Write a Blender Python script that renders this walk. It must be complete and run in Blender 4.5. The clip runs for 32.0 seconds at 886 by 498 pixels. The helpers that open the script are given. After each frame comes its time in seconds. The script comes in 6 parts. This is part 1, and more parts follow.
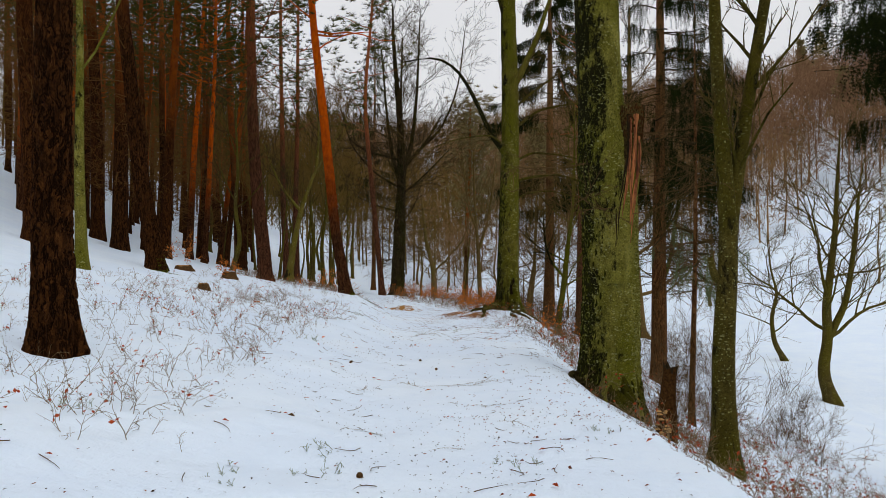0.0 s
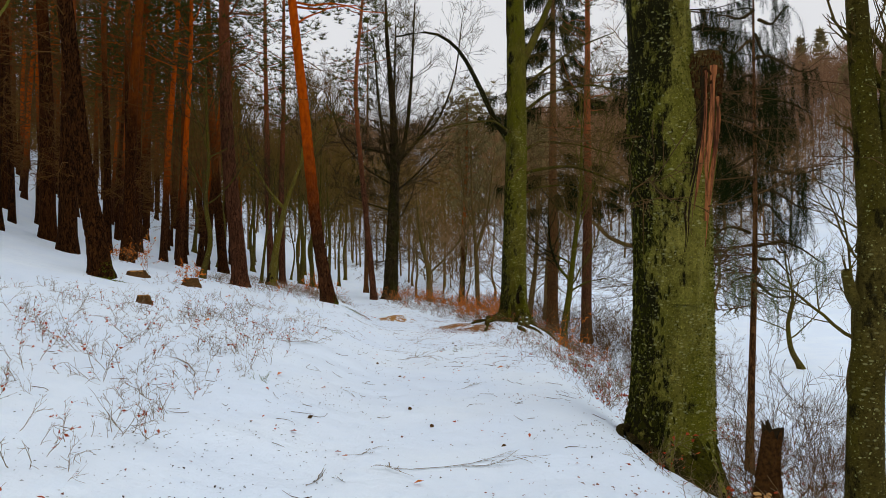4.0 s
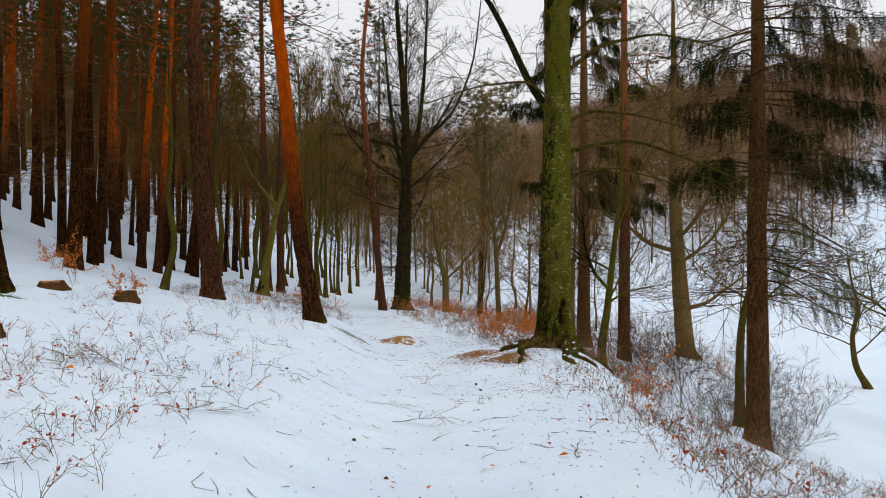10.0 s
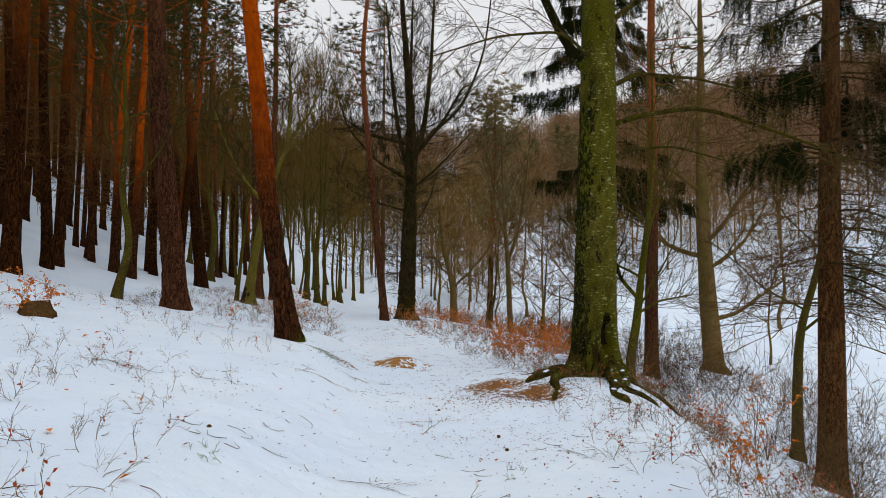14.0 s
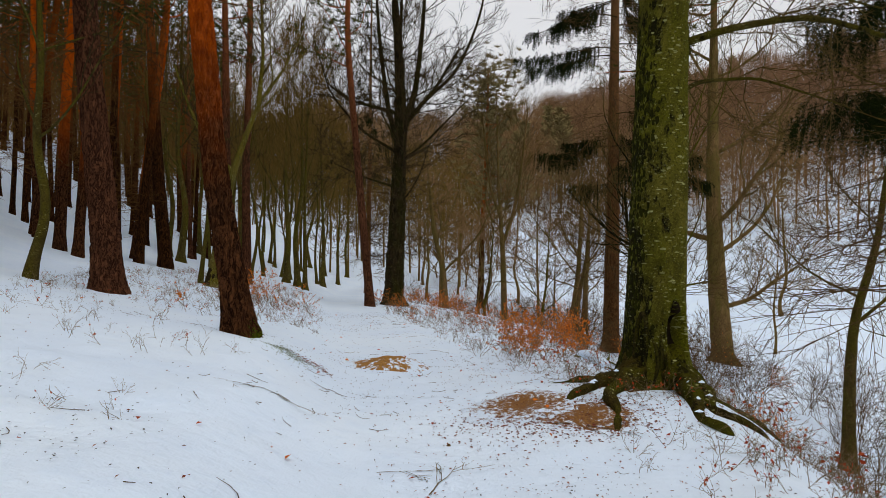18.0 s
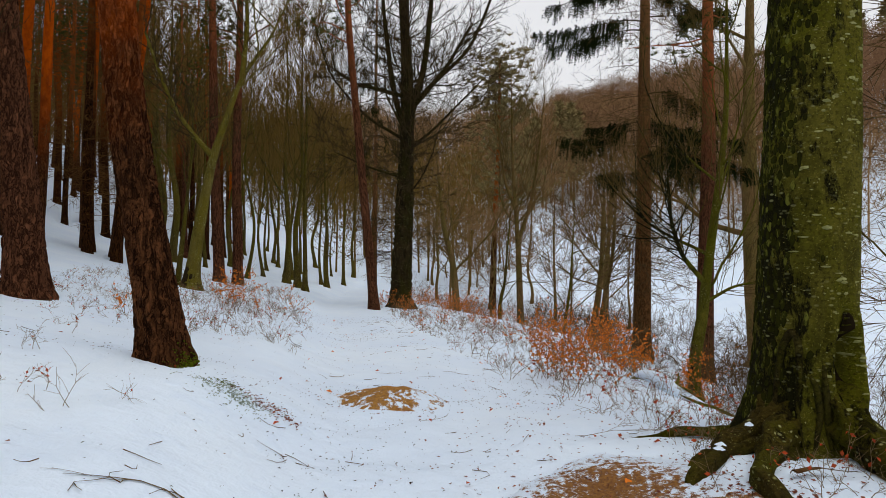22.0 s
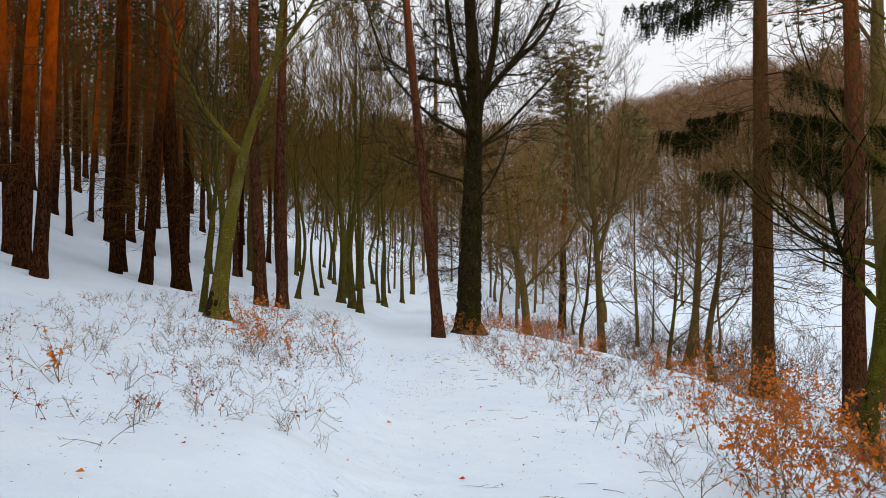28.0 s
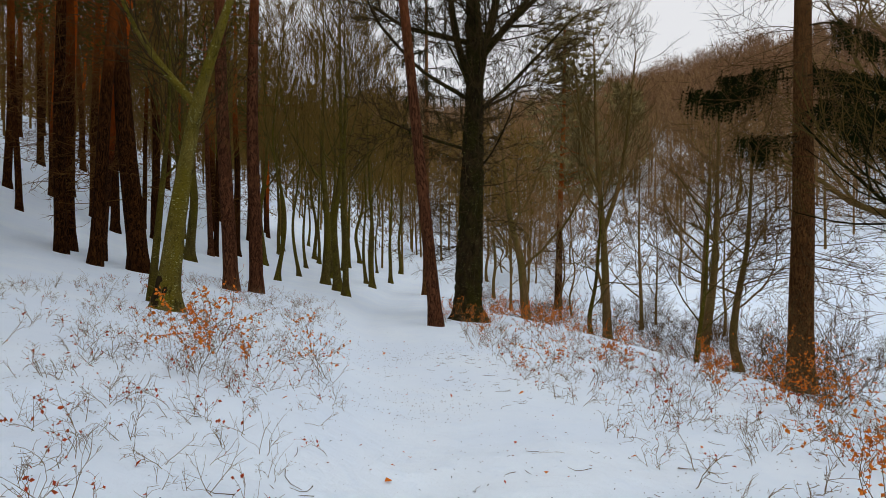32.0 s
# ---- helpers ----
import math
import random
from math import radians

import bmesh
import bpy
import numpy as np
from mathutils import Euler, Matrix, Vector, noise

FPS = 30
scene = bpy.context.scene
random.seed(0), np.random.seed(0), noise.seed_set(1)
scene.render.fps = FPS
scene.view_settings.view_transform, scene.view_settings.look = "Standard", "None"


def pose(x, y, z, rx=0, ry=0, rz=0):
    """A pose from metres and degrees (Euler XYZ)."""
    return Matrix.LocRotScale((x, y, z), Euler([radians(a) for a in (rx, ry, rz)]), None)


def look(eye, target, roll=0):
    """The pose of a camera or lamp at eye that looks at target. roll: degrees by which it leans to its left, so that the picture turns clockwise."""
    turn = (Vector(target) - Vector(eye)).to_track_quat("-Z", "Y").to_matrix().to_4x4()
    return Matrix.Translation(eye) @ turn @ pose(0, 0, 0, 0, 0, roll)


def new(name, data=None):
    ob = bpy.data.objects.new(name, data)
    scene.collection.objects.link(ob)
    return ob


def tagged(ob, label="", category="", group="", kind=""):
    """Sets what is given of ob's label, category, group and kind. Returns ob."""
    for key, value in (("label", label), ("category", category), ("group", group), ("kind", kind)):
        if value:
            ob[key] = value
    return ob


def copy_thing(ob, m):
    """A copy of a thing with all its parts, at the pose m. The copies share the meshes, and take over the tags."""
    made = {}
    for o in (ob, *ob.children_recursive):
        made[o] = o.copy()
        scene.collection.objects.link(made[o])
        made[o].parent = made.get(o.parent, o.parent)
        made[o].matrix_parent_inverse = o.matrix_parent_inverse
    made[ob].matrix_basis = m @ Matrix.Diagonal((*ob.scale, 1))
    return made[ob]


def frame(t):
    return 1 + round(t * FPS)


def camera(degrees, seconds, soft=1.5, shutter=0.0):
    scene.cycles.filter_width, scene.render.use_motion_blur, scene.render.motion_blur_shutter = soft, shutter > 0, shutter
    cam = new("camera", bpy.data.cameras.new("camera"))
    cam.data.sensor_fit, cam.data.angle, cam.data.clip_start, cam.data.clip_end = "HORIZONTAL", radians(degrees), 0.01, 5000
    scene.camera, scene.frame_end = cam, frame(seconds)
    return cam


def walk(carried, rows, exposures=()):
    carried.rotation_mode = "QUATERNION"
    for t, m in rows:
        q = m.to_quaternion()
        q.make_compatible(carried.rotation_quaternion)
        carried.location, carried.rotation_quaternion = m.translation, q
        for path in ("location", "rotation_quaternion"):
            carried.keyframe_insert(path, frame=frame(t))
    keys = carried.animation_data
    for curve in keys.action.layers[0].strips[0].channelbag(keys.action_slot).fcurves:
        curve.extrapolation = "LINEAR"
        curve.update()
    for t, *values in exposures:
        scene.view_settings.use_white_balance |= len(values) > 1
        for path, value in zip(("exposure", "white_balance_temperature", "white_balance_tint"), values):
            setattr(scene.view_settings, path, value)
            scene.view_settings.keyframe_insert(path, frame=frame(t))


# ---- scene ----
cam = camera(68.2, 32.0, soft=0.6)
METRES, EYE, TILT, LEAN, TURN = 22.0, 1.5, 0.0, 0.0, 0.0
ROWS = [
    (0.0, 0.0, 0.0, 0.0, 0.0, 0.0, -0.0),
    (0.5, 0.0009, 0.0153, -0.0002, 0.22, -0.11, 0.02),
    (1.0, 0.002, 0.0274, 0.0005, 0.14, 0.04, 0.02),
    (1.5, 0.0011, 0.0421, 0.0007, -0.09, -0.19, 0.02),
    (2.0, 0.0005, 0.0558, 0.001, -0.19, -0.3, 0.09),
    (2.5, 0.0023, 0.072, 0.0013, -0.15, -0.37, 0.09),
    (3.0, 0.002, 0.0861, 0.0008, -0.32, -0.29, 0.06),
    (3.5, -0.0008, 0.1024, 0.0021, -0.5, -0.35, -0.02),
    (5.5, -0.0016, 0.1607, 0.0034, 0.6, 1.95, -0.01),
    (6.0, -0.0008, 0.1767, 0.0023, 0.86, 1.93, -0.04),
    (6.5, 0.0011, 0.1937, 0.0028, 0.92, 1.42, -0.06),
    (7.0, -0.0013, 0.2112, 0.0012, 0.93, 1.18, -0.11),
    (7.5, -0.003, 0.2261, 0.0027, 1.18, 1.23, -0.06),
    (8.0, -0.0024, 0.2435, 0.0026, 1.2, 0.97, -0.04),
    (8.5, -0.0021, 0.2589, 0.0018, 0.85, 1.12, -0.04),
    (9.0, -0.0036, 0.2755, 0.0023, 0.53, 1.01, 0.0),
    (9.5, -0.0032, 0.2903, 0.0008, 0.81, 1.16, 0.08),
    (10.0, -0.0014, 0.3069, 0.0004, 1.08, 0.47, 0.09),
    (10.5, -0.0019, 0.3223, -0.0024, 1.05, 0.16, 0.08),
    (11.0, -0.0032, 0.3394, -0.0013, 0.95, -0.08, 0.05),
    (11.5, -0.0037, 0.3573, -0.0035, 0.74, 0.27, 0.04),
    (12.0, -0.0032, 0.3758, -0.0012, 0.53, 0.56, -0.01),
    (12.5, -0.0053, 0.3935, -0.0028, 0.3, 0.59, -0.09),
    (13.0, -0.0064, 0.4077, -0.0013, 0.83, 0.97, -0.03),
    (13.5, -0.0053, 0.4242, -0.0034, 1.5, 0.94, -0.08),
    (14.0, -0.0047, 0.4403, -0.004, 1.74, 1.07, -0.06),
    (14.5, -0.0066, 0.4583, -0.0059, 1.87, 1.12, -0.09),
    (16.5, -0.0133, 0.5228, -0.0089, 1.98, 0.84, -0.65),
    (17.0, -0.0161, 0.5384, -0.0111, 1.58, 0.33, -0.6),
    (17.5, -0.0168, 0.5541, -0.0112, 1.11, 0.08, -0.56),
    (18.0, -0.0192, 0.5692, -0.0132, 0.55, -0.23, -0.49),
    (18.5, -0.0214, 0.5844, -0.0136, 0.32, 0.38, -0.4),
    (19.0, -0.0206, 0.6014, -0.0158, 0.8, 0.24, -0.28),
    (19.5, -0.0212, 0.6168, -0.0162, 0.99, 0.2, -0.28),
    (20.0, -0.0252, 0.6336, -0.0178, 0.81, 0.26, -0.3),
    (20.5, -0.0265, 0.6479, -0.0181, 0.99, 0.56, -0.29),
    (21.0, -0.0253, 0.6651, -0.0187, 1.18, -0.08, -0.27),
    (21.5, -0.0251, 0.6806, -0.0209, 1.08, -0.36, -0.26),
    (22.0, -0.0258, 0.6959, -0.0199, 1.33, -0.24, -0.24),
    (22.5, -0.0256, 0.7103, -0.0207, 2.18, -0.55, -0.2),
    (23.0, -0.0248, 0.7261, -0.0203, 2.46, -0.34, -0.23),
    (23.5, -0.0254, 0.7406, -0.022, 2.74, 0.26, -0.16),
    (24.0, -0.0276, 0.7563, -0.0205, 3.52, 0.57, -0.06),
    (24.5, -0.0291, 0.7725, -0.0219, 5.07, 0.74, 0.06),
    (25.0, -0.0317, 0.7876, -0.0199, 5.54, 0.97, -0.02),
    (25.5, -0.0398, 0.7997, -0.0211, 4.87, 0.75, -0.11),
    (27.5, -0.0538, 0.8533, -0.0187, 5.54, 0.43, 0.2),
    (28.0, -0.0566, 0.8653, -0.0171, 6.36, 0.99, 0.29),
    (28.5, -0.0577, 0.8806, -0.0181, 7.63, 1.13, 0.39),
    (29.0, -0.0594, 0.8944, -0.0163, 8.52, 0.97, 0.42),
    (29.5, -0.0643, 0.9105, -0.0178, 8.69, 0.68, 0.43),
    (30.0, -0.0682, 0.9246, -0.0167, 8.51, 0.71, 0.48),
    (30.5, -0.0708, 0.9412, -0.0166, 7.99, 0.75, 0.49),
    (31.0, -0.0741, 0.9556, -0.0171, 7.06, 0.77, 0.43),
    (31.5, -0.0802, 0.9712, -0.0167, 6.03, 0.12, 0.38),
    (32.0, -0.0841, 0.9851, -0.0185, 5.19, -0.89, 0.35),
]
walk(cam, [(t, pose(0, 0, EYE, TILT, LEAN, TURN) @ pose(METRES * x, METRES * y, METRES * z, 90 + pitch, roll, yaw)) for t, x, y, z, yaw, pitch, roll in ROWS], ((0.0, -0.42), (2.0, -0.48), (6.0, -0.3), (9.0, -0.25), (12.0, -0.25), (14.0, -0.34), (18.0, -0.44), (21.0, -0.42), (24.0, -0.1), (28.0, -0.12), (30.0, -0.24), (31.0, -0.36), (32.0, -0.36)))

# ---- daylight: bright overcast sky, one very soft sun ----
world = bpy.data.worlds.new("overcast_sky")
scene.world = world
world.use_nodes = True
wn = world.node_tree
bg = wn.nodes["Background"]
sky = wn.nodes.new("ShaderNodeTexSky")
sky.sky_type, sky.sun_disc = "NISHITA", False
sky.sun_elevation, sky.sun_rotation = radians(62), radians(152)
sky.air_density, sky.dust_density = 1.0, 4.0
dim = wn.nodes.new("ShaderNodeVectorMath")
dim.operation = "SCALE"
dim.inputs["Scale"].default_value = 0.10
veil = wn.nodes.new("ShaderNodeMix")
veil.data_type = "RGBA"
veil.inputs["Factor"].default_value = 0.86
veil.inputs["B"].default_value = (1.0, 1.0, 1.02, 1)
wn.links.new(sky.outputs[0], dim.inputs[0])
wn.links.new(dim.outputs[0], veil.inputs["A"])
wn.links.new(veil.outputs["Result"], bg.inputs["Color"])
bg.inputs["Strength"].default_value = 1.14
sun_data = bpy.data.lights.new("sun", "SUN")
sun_data.energy, sun_data.angle, sun_data.color = 1.1, radians(50), (1.0, 0.975, 0.94)
sun = new("sun", sun_data)
sun.matrix_world = look((10, -9, 40), (0, 10, 0))
scene.view_settings.exposure = 0.0

# ---- small tools ----


def S(a, b, x):
    t = np.clip((x - a) / (b - a), 0, 1)
    return t * t * (3 - 2 * t)


def hashed(i, j, k):
    n = (i * 374761393 + j * 668265263 + k * 1274126177) & 0xFFFFFFFF
    n = ((n ^ (n >> 13)) * 1103515245) & 0xFFFFFFFF
    return ((n ^ (n >> 16)) & 0xFFFFFF) / float(0xFFFFFF)


def vnoise(x, y, z=0.0):
    """Smooth value noise from 0 to 1 on arrays."""
    x, y, z = np.broadcast_arrays(np.asarray(x, float), y, z)
    i, j, k = (np.floor(a).astype(np.int64) for a in (x, y, z))
    fx, fy, fz = x - i, y - j, z - k
    fx, fy, fz = (f * f * (3 - 2 * f) for f in (fx, fy, fz))
    out = 0
    for a in (0, 1):
        for b in (0, 1):
            for c in (0, 1):
                w = (fx if a else 1 - fx) * (fy if b else 1 - fy) * (fz if c else 1 - fz)
                out = out + w * hashed(i + a, j + b, k + c)
    return out


class Geo:
    """Collects tubes, grids and triangles for one mesh."""

    def __init__(self):
        self.v, self.q, self.t, self.n = [], [], [], 0

    def tube(self, pts, rad, sides=6, wobble=None):
        pts = np.asarray(pts, float)
        n = len(pts)
        tan = np.gradient(pts, axis=0)
        tan /= np.linalg.norm(tan, axis=1)[:, None] + 1e-9
        ref = np.array([1.0, 0, 0]) if abs(tan[0][0]) < 0.8 else np.array([0, 1.0, 0])
        a = ref - tan * (tan @ ref)[:, None]
        a /= np.linalg.norm(a, axis=1)[:, None] + 1e-9
        b = np.cross(tan, a)
        th = np.linspace(0, 2 * np.pi, sides, endpoint=False)
        r = np.broadcast_to(np.asarray(rad, float), (n,))[:, None] * np.ones(sides)
        if wobble is not None:
            r = wobble(r, th[None, :], pts[:, 2][:, None])
        ring = pts[:, None] + r[..., None] * (np.cos(th)[None, :, None] * a[:, None] + np.sin(th)[None, :, None] * b[:, None])
        self.grid(ring, True)
        return self

    def grid(self, p, closed=False):
        n, s = p.shape[:2]
        i, j = np.meshgrid(np.arange(n - 1), np.arange(s if closed else s - 1), indexing="ij")
        j2 = (j + 1) % s
        self.q.append((np.stack([i * s + j, i * s + j2, (i + 1) * s + j2, (i + 1) * s + j], -1).reshape(-1, 4) + self.n))
        self.v.append(p.reshape(-1, 3))
        self.n += n * s
        return self

    def tris(self, p):
        p = np.asarray(p, float).reshape(-1, 3, 3)
        self.t.append(np.arange(len(p) * 3).reshape(-1, 3) + self.n)
        self.v.append(p.reshape(-1, 3))
        self.n += len(p) * 3
        return self

    def quads(self, p):
        p = np.asarray(p, float).reshape(-1, 4, 3)
        self.q.append(np.arange(len(p) * 4).reshape(-1, 4) + self.n)
        self.v.append(p.reshape(-1, 3))
        self.n += len(p) * 4
        return self

    def fan(self, ring, tip):
        ring = np.asarray(ring, float)
        k = len(ring)
        self.v += [ring, np.asarray(tip, float).reshape(1, 3)]
        a = np.arange(k)
        self.t.append(np.stack([a, (a + 1) % k, np.full(k, k)], -1) + self.n)
        self.n += k + 1
        return self

    def take(self, other, m=None):
        if not other.n:
            return self
        v = np.concatenate(other.v)
        if m is not None:
            m = np.array(m)
            v = v @ m[:3, :3].T + m[:3, 3]
        self.v.append(v)
        self.q += [q + self.n for q in other.q]
        self.t += [t + self.n for t in other.t]
        self.n += len(v)
        return self

    def mesh(self, name, material, smooth=True):
        me = bpy.data.meshes.new(name)
        v = np.concatenate(self.v)
        q = np.concatenate(self.q) if self.q else np.zeros((0, 4), int)
        t = np.concatenate(self.t) if self.t else np.zeros((0, 3), int)
        me.vertices.add(len(v))
        me.vertices.foreach_set("co", v.ravel())
        loops = np.concatenate([q.ravel(), t.ravel()])
        me.loops.add(len(loops))
        me.loops.foreach_set("vertex_index", loops)
        me.polygons.add(len(q) + len(t))
        starts = np.concatenate([np.arange(len(q)) * 4, len(q) * 4 + np.arange(len(t)) * 3])
        me.polygons.foreach_set("loop_start", starts)
        me.polygons.foreach_set("use_smooth", np.full(len(starts), smooth))
        me.materials.append(material)
        me.update(calc_edges=True)
        return me


def part(name, geo, material, parent=None, label="", smooth=True):
    ob = new(name, geo.mesh(name, material, smooth) if isinstance(geo, Geo) else geo)
    if parent is not None:
        ob.parent = parent
    return tagged(ob, label, kind="stuff" if name in ("twig_crown", "dead_wood", "crown_wood", "needle_crown", "foliage", "leaves", "stem", "scaly_bark", "lichen", "snow_crumbs", "foot_moss") else "")


def thing(name, x, y, z, label, category, group="", turn=0.0):
    ob = new(name)
    ob.empty_display_size = 0.2
    ob.matrix_basis = pose(x, y, z, 0, 0, turn)
    return tagged(ob, label, category, group)


# ---- the lie of the land ----


def path_x(y):
    return np.interp(y, [-20, 0, 13, 18, 22, 27, 33, 39, 44, 70], [0, 0, -0.2, -0.6, -1.1, -2.0, -3.4, -4.8, -5.8, -9])


def edge_x(y):
    return np.interp(y, [-20, 0, 9, 14, 19.5, 25, 34, 44, 60], [1.5, 1.5, 1.2, 1.7, 2.2, 2.1, 2.6, -0.6, -6])


def path_z(y):
    return np.interp(y, [-20, 0, 5, 9, 17, 21, 26, 33, 40, 55, 90], [0.5, 0.25, 0.1, -0.1, -0.5, -0.5, -0.82, -1.05, -1.3, -2.1, -3.0])


def rough_height(x, y):
    x, y = np.asarray(x, float), np.asarray(y, float)
    u = x - path_x(y)
    left = np.clip(-u - 0.8, 0, 44)
    z = path_z(y) + 0.17 * left + 0.3 * S(0.5, 1.9, -u) * S(4, 15, y) + 0.28 * 2.0 * np.log1p(np.exp(np.clip((left - 9.5) / 2.0, -30, 30)))
    z = z - 0.07 * np.clip(u - 0.9, 0, 7) * S(20, 24, y)
    r = np.maximum(0, x - edge_x(y))
    steep = 0.52 - 0.02 * S(9, 18, y) - 0.16 * S(34, 44, y)
    floor = -3.1 - 0.19 * np.clip(x - 7, 0, 13) - 0.008 * np.clip(y, 0, 80) - 0.035 * np.clip(y - 45, 0, 30) - 0.5 * (1 - S(26, 38, y))
    bank = z - steep * r * S(-0.3, 1.0, r)
    z = np.where(r > 0, np.logaddexp(bank / 0.4, floor / 0.4) * 0.4, z)
    s = 0.75 * x + 0.66 * y - 64
    hill = 0.42 * np.log1p(np.exp(np.clip(s / 6, -30, 30))) * 6
    hill = np.where(s > 170, 0.42 * 170, hill)
    return z + np.minimum(hill, 46 + 6 * vnoise(x / 60, y / 60, 3.3)) + (vnoise(x / 14, y / 14, 7.7) - 0.5) * 1.5 * S(30, 90, np.hypot(x, y))


def height(x, y):
    z = rough_height(x, y)
    x, y = np.asarray(x, float), np.asarray(y, float)
    for bx, by, w, h in ((-2.4, 20.4, 0.4, 0.06), (1.6, 19.5, 0.9, 0.18), (-1.3, 22.2, 0.38, 0.06), (2.0, 9.1, 0.8, 0.08)):
        z = z + h * np.exp(-((x - bx) ** 2 + (y - by) ** 2) / (2 * w * w))
    near = 1 - S(25, 45, y)
    u = np.abs(x - path_x(y))
    tread = 1 - S(0.35, 0.9, u)
    z = z - 0.03 * tread
    z = z + near * (0.09 * (vnoise(x / 1.7, y / 1.7, 1.1) - 0.5) + 0.065 * (vnoise(x / 0.45, y / 0.45, 2.2) - 0.5) + 0.028 * (vnoise(x / 0.17, y / 0.17, 5.2) - 0.5))
    return z


def ground_z(x, y):
    return float(height(x, y))

# ---- materials ----


class Nodes:
    def __init__(self, name, rough=0.85, spec=0.3, tint=(1.1, 1.0, 0.62)):
        self.tint = tint
        self.mat = bpy.data.materials.new(name)
        self.mat.use_nodes = True
        self.tree = self.mat.node_tree
        self.bsdf = self.tree.nodes["Principled BSDF"]
        self.bsdf.inputs["Roughness"].default_value = rough
        self.bsdf.inputs["Specular IOR Level"].default_value = spec
        self.coord = self.add("ShaderNodeTexCoord").outputs["Object"]

    def add(self, kind, **values):
        n = self.tree.nodes.new(kind)
        for k, v in values.items():
            n.inputs[k].default_value = v
        return n

    def link(self, a, b):
        self.tree.links.new(a, b)

    def stretch(self, scale, where=None):
        n = self.add("ShaderNodeMapping")
        n.inputs["Scale"].default_value = scale
        self.link(where or self.coord, n.inputs["Vector"])
        return n.outputs[0]

    def grain(self, scale, where=None, detail=4.0, rough=0.6):
        n = self.add("ShaderNodeTexNoise", Scale=scale, Detail=detail, Roughness=rough)
        self.link(where or self.coord, n.inputs["Vector"])
        return n.outputs["Fac"]

    def cells(self, scale, where=None, feature="F1"):
        n = self.add("ShaderNodeTexVoronoi", Scale=scale)
        n.feature = feature
        self.link(where or self.coord, n.inputs["Vector"])
        return n.outputs["Distance"]

    def span(self, value, a, b, c=0.0, d=1.0):
        n = self.add("ShaderNodeMapRange")
        n.interpolation_type = "SMOOTHSTEP"
        self.link(value, n.inputs["Value"])
        for k, v in zip(("From Min", "From Max", "To Min", "To Max"), (a, b, c, d)):
            n.inputs[k].default_value = v
        return n.outputs[0]

    def calc(self, op, a, b):
        n = self.add("ShaderNodeMath")
        n.operation = op
        for i, v in enumerate((a, b)):
            if isinstance(v, (int, float)):
                n.inputs[i].default_value = v
            else:
                self.link(v, n.inputs[i])
        return n.outputs[0]

    def mix(self, fac, a, b):
        n = self.add("ShaderNodeMix")
        n.data_type = "RGBA"
        for key, v in (("Factor", fac), ("A", a), ("B", b)):
            if isinstance(v, tuple):
                n.inputs[key].default_value = (*(c * k for c, k in zip(v, self.tint)), 1)
            elif isinstance(v, (int, float)):
                n.inputs[key].default_value = v
            else:
                self.link(v, n.inputs[key])
        return n.outputs["Result"]

    def chance(self):
        return self.add("ShaderNodeObjectInfo").outputs["Random"]

    def done(self, colour, bump=None, strength=0.5, depth=0.02):
        if isinstance(colour, tuple):
            self.bsdf.inputs["Base Color"].default_value = (*colour, 1)
        else:
            self.link(colour, self.bsdf.inputs["Base Color"])
        if bump is not None:
            n = self.add("ShaderNodeBump", Strength=strength, Distance=depth)
            self.link(bump, n.inputs["Height"])
            self.link(n.outputs[0], self.bsdf.inputs["Normal"])
        return self.mat


def snow_material():
    m = Nodes("snow", 0.75, 0.25, (1, 1, 1))
    big, mid, fine = m.grain(0.5), m.grain(4.0), m.grain(45.0, detail=3.0)
    col = m.mix(m.span(big, 0.35, 0.7), (0.72, 0.832, 0.968), (0.775, 0.876, 0.978))
    col = m.mix(m.span(mid, 0.45, 0.75, 0, 0.35), col, (0.63, 0.76, 0.93))
    specks = m.span(m.cells(28.0), 0.045, 0.11, 1.0, 0.0)
    specks = m.calc("MULTIPLY", specks, m.span(m.grain(0.9, detail=3.0), 0.47, 0.62))
    specks = m.calc("MULTIPLY", specks, m.span(m.grain(9.0), 0.5, 0.62))
    col = m.mix(m.calc("MULTIPLY", specks, 0.8), col, (0.10, 0.06, 0.045))
    bump = m.calc("ADD", m.calc("MULTIPLY", mid, 1.2), m.calc("MULTIPLY", fine, 0.25))
    m.bsdf.inputs["Subsurface Weight"].default_value = 0.0
    return m.done(col, bump, 0.8, 0.035)


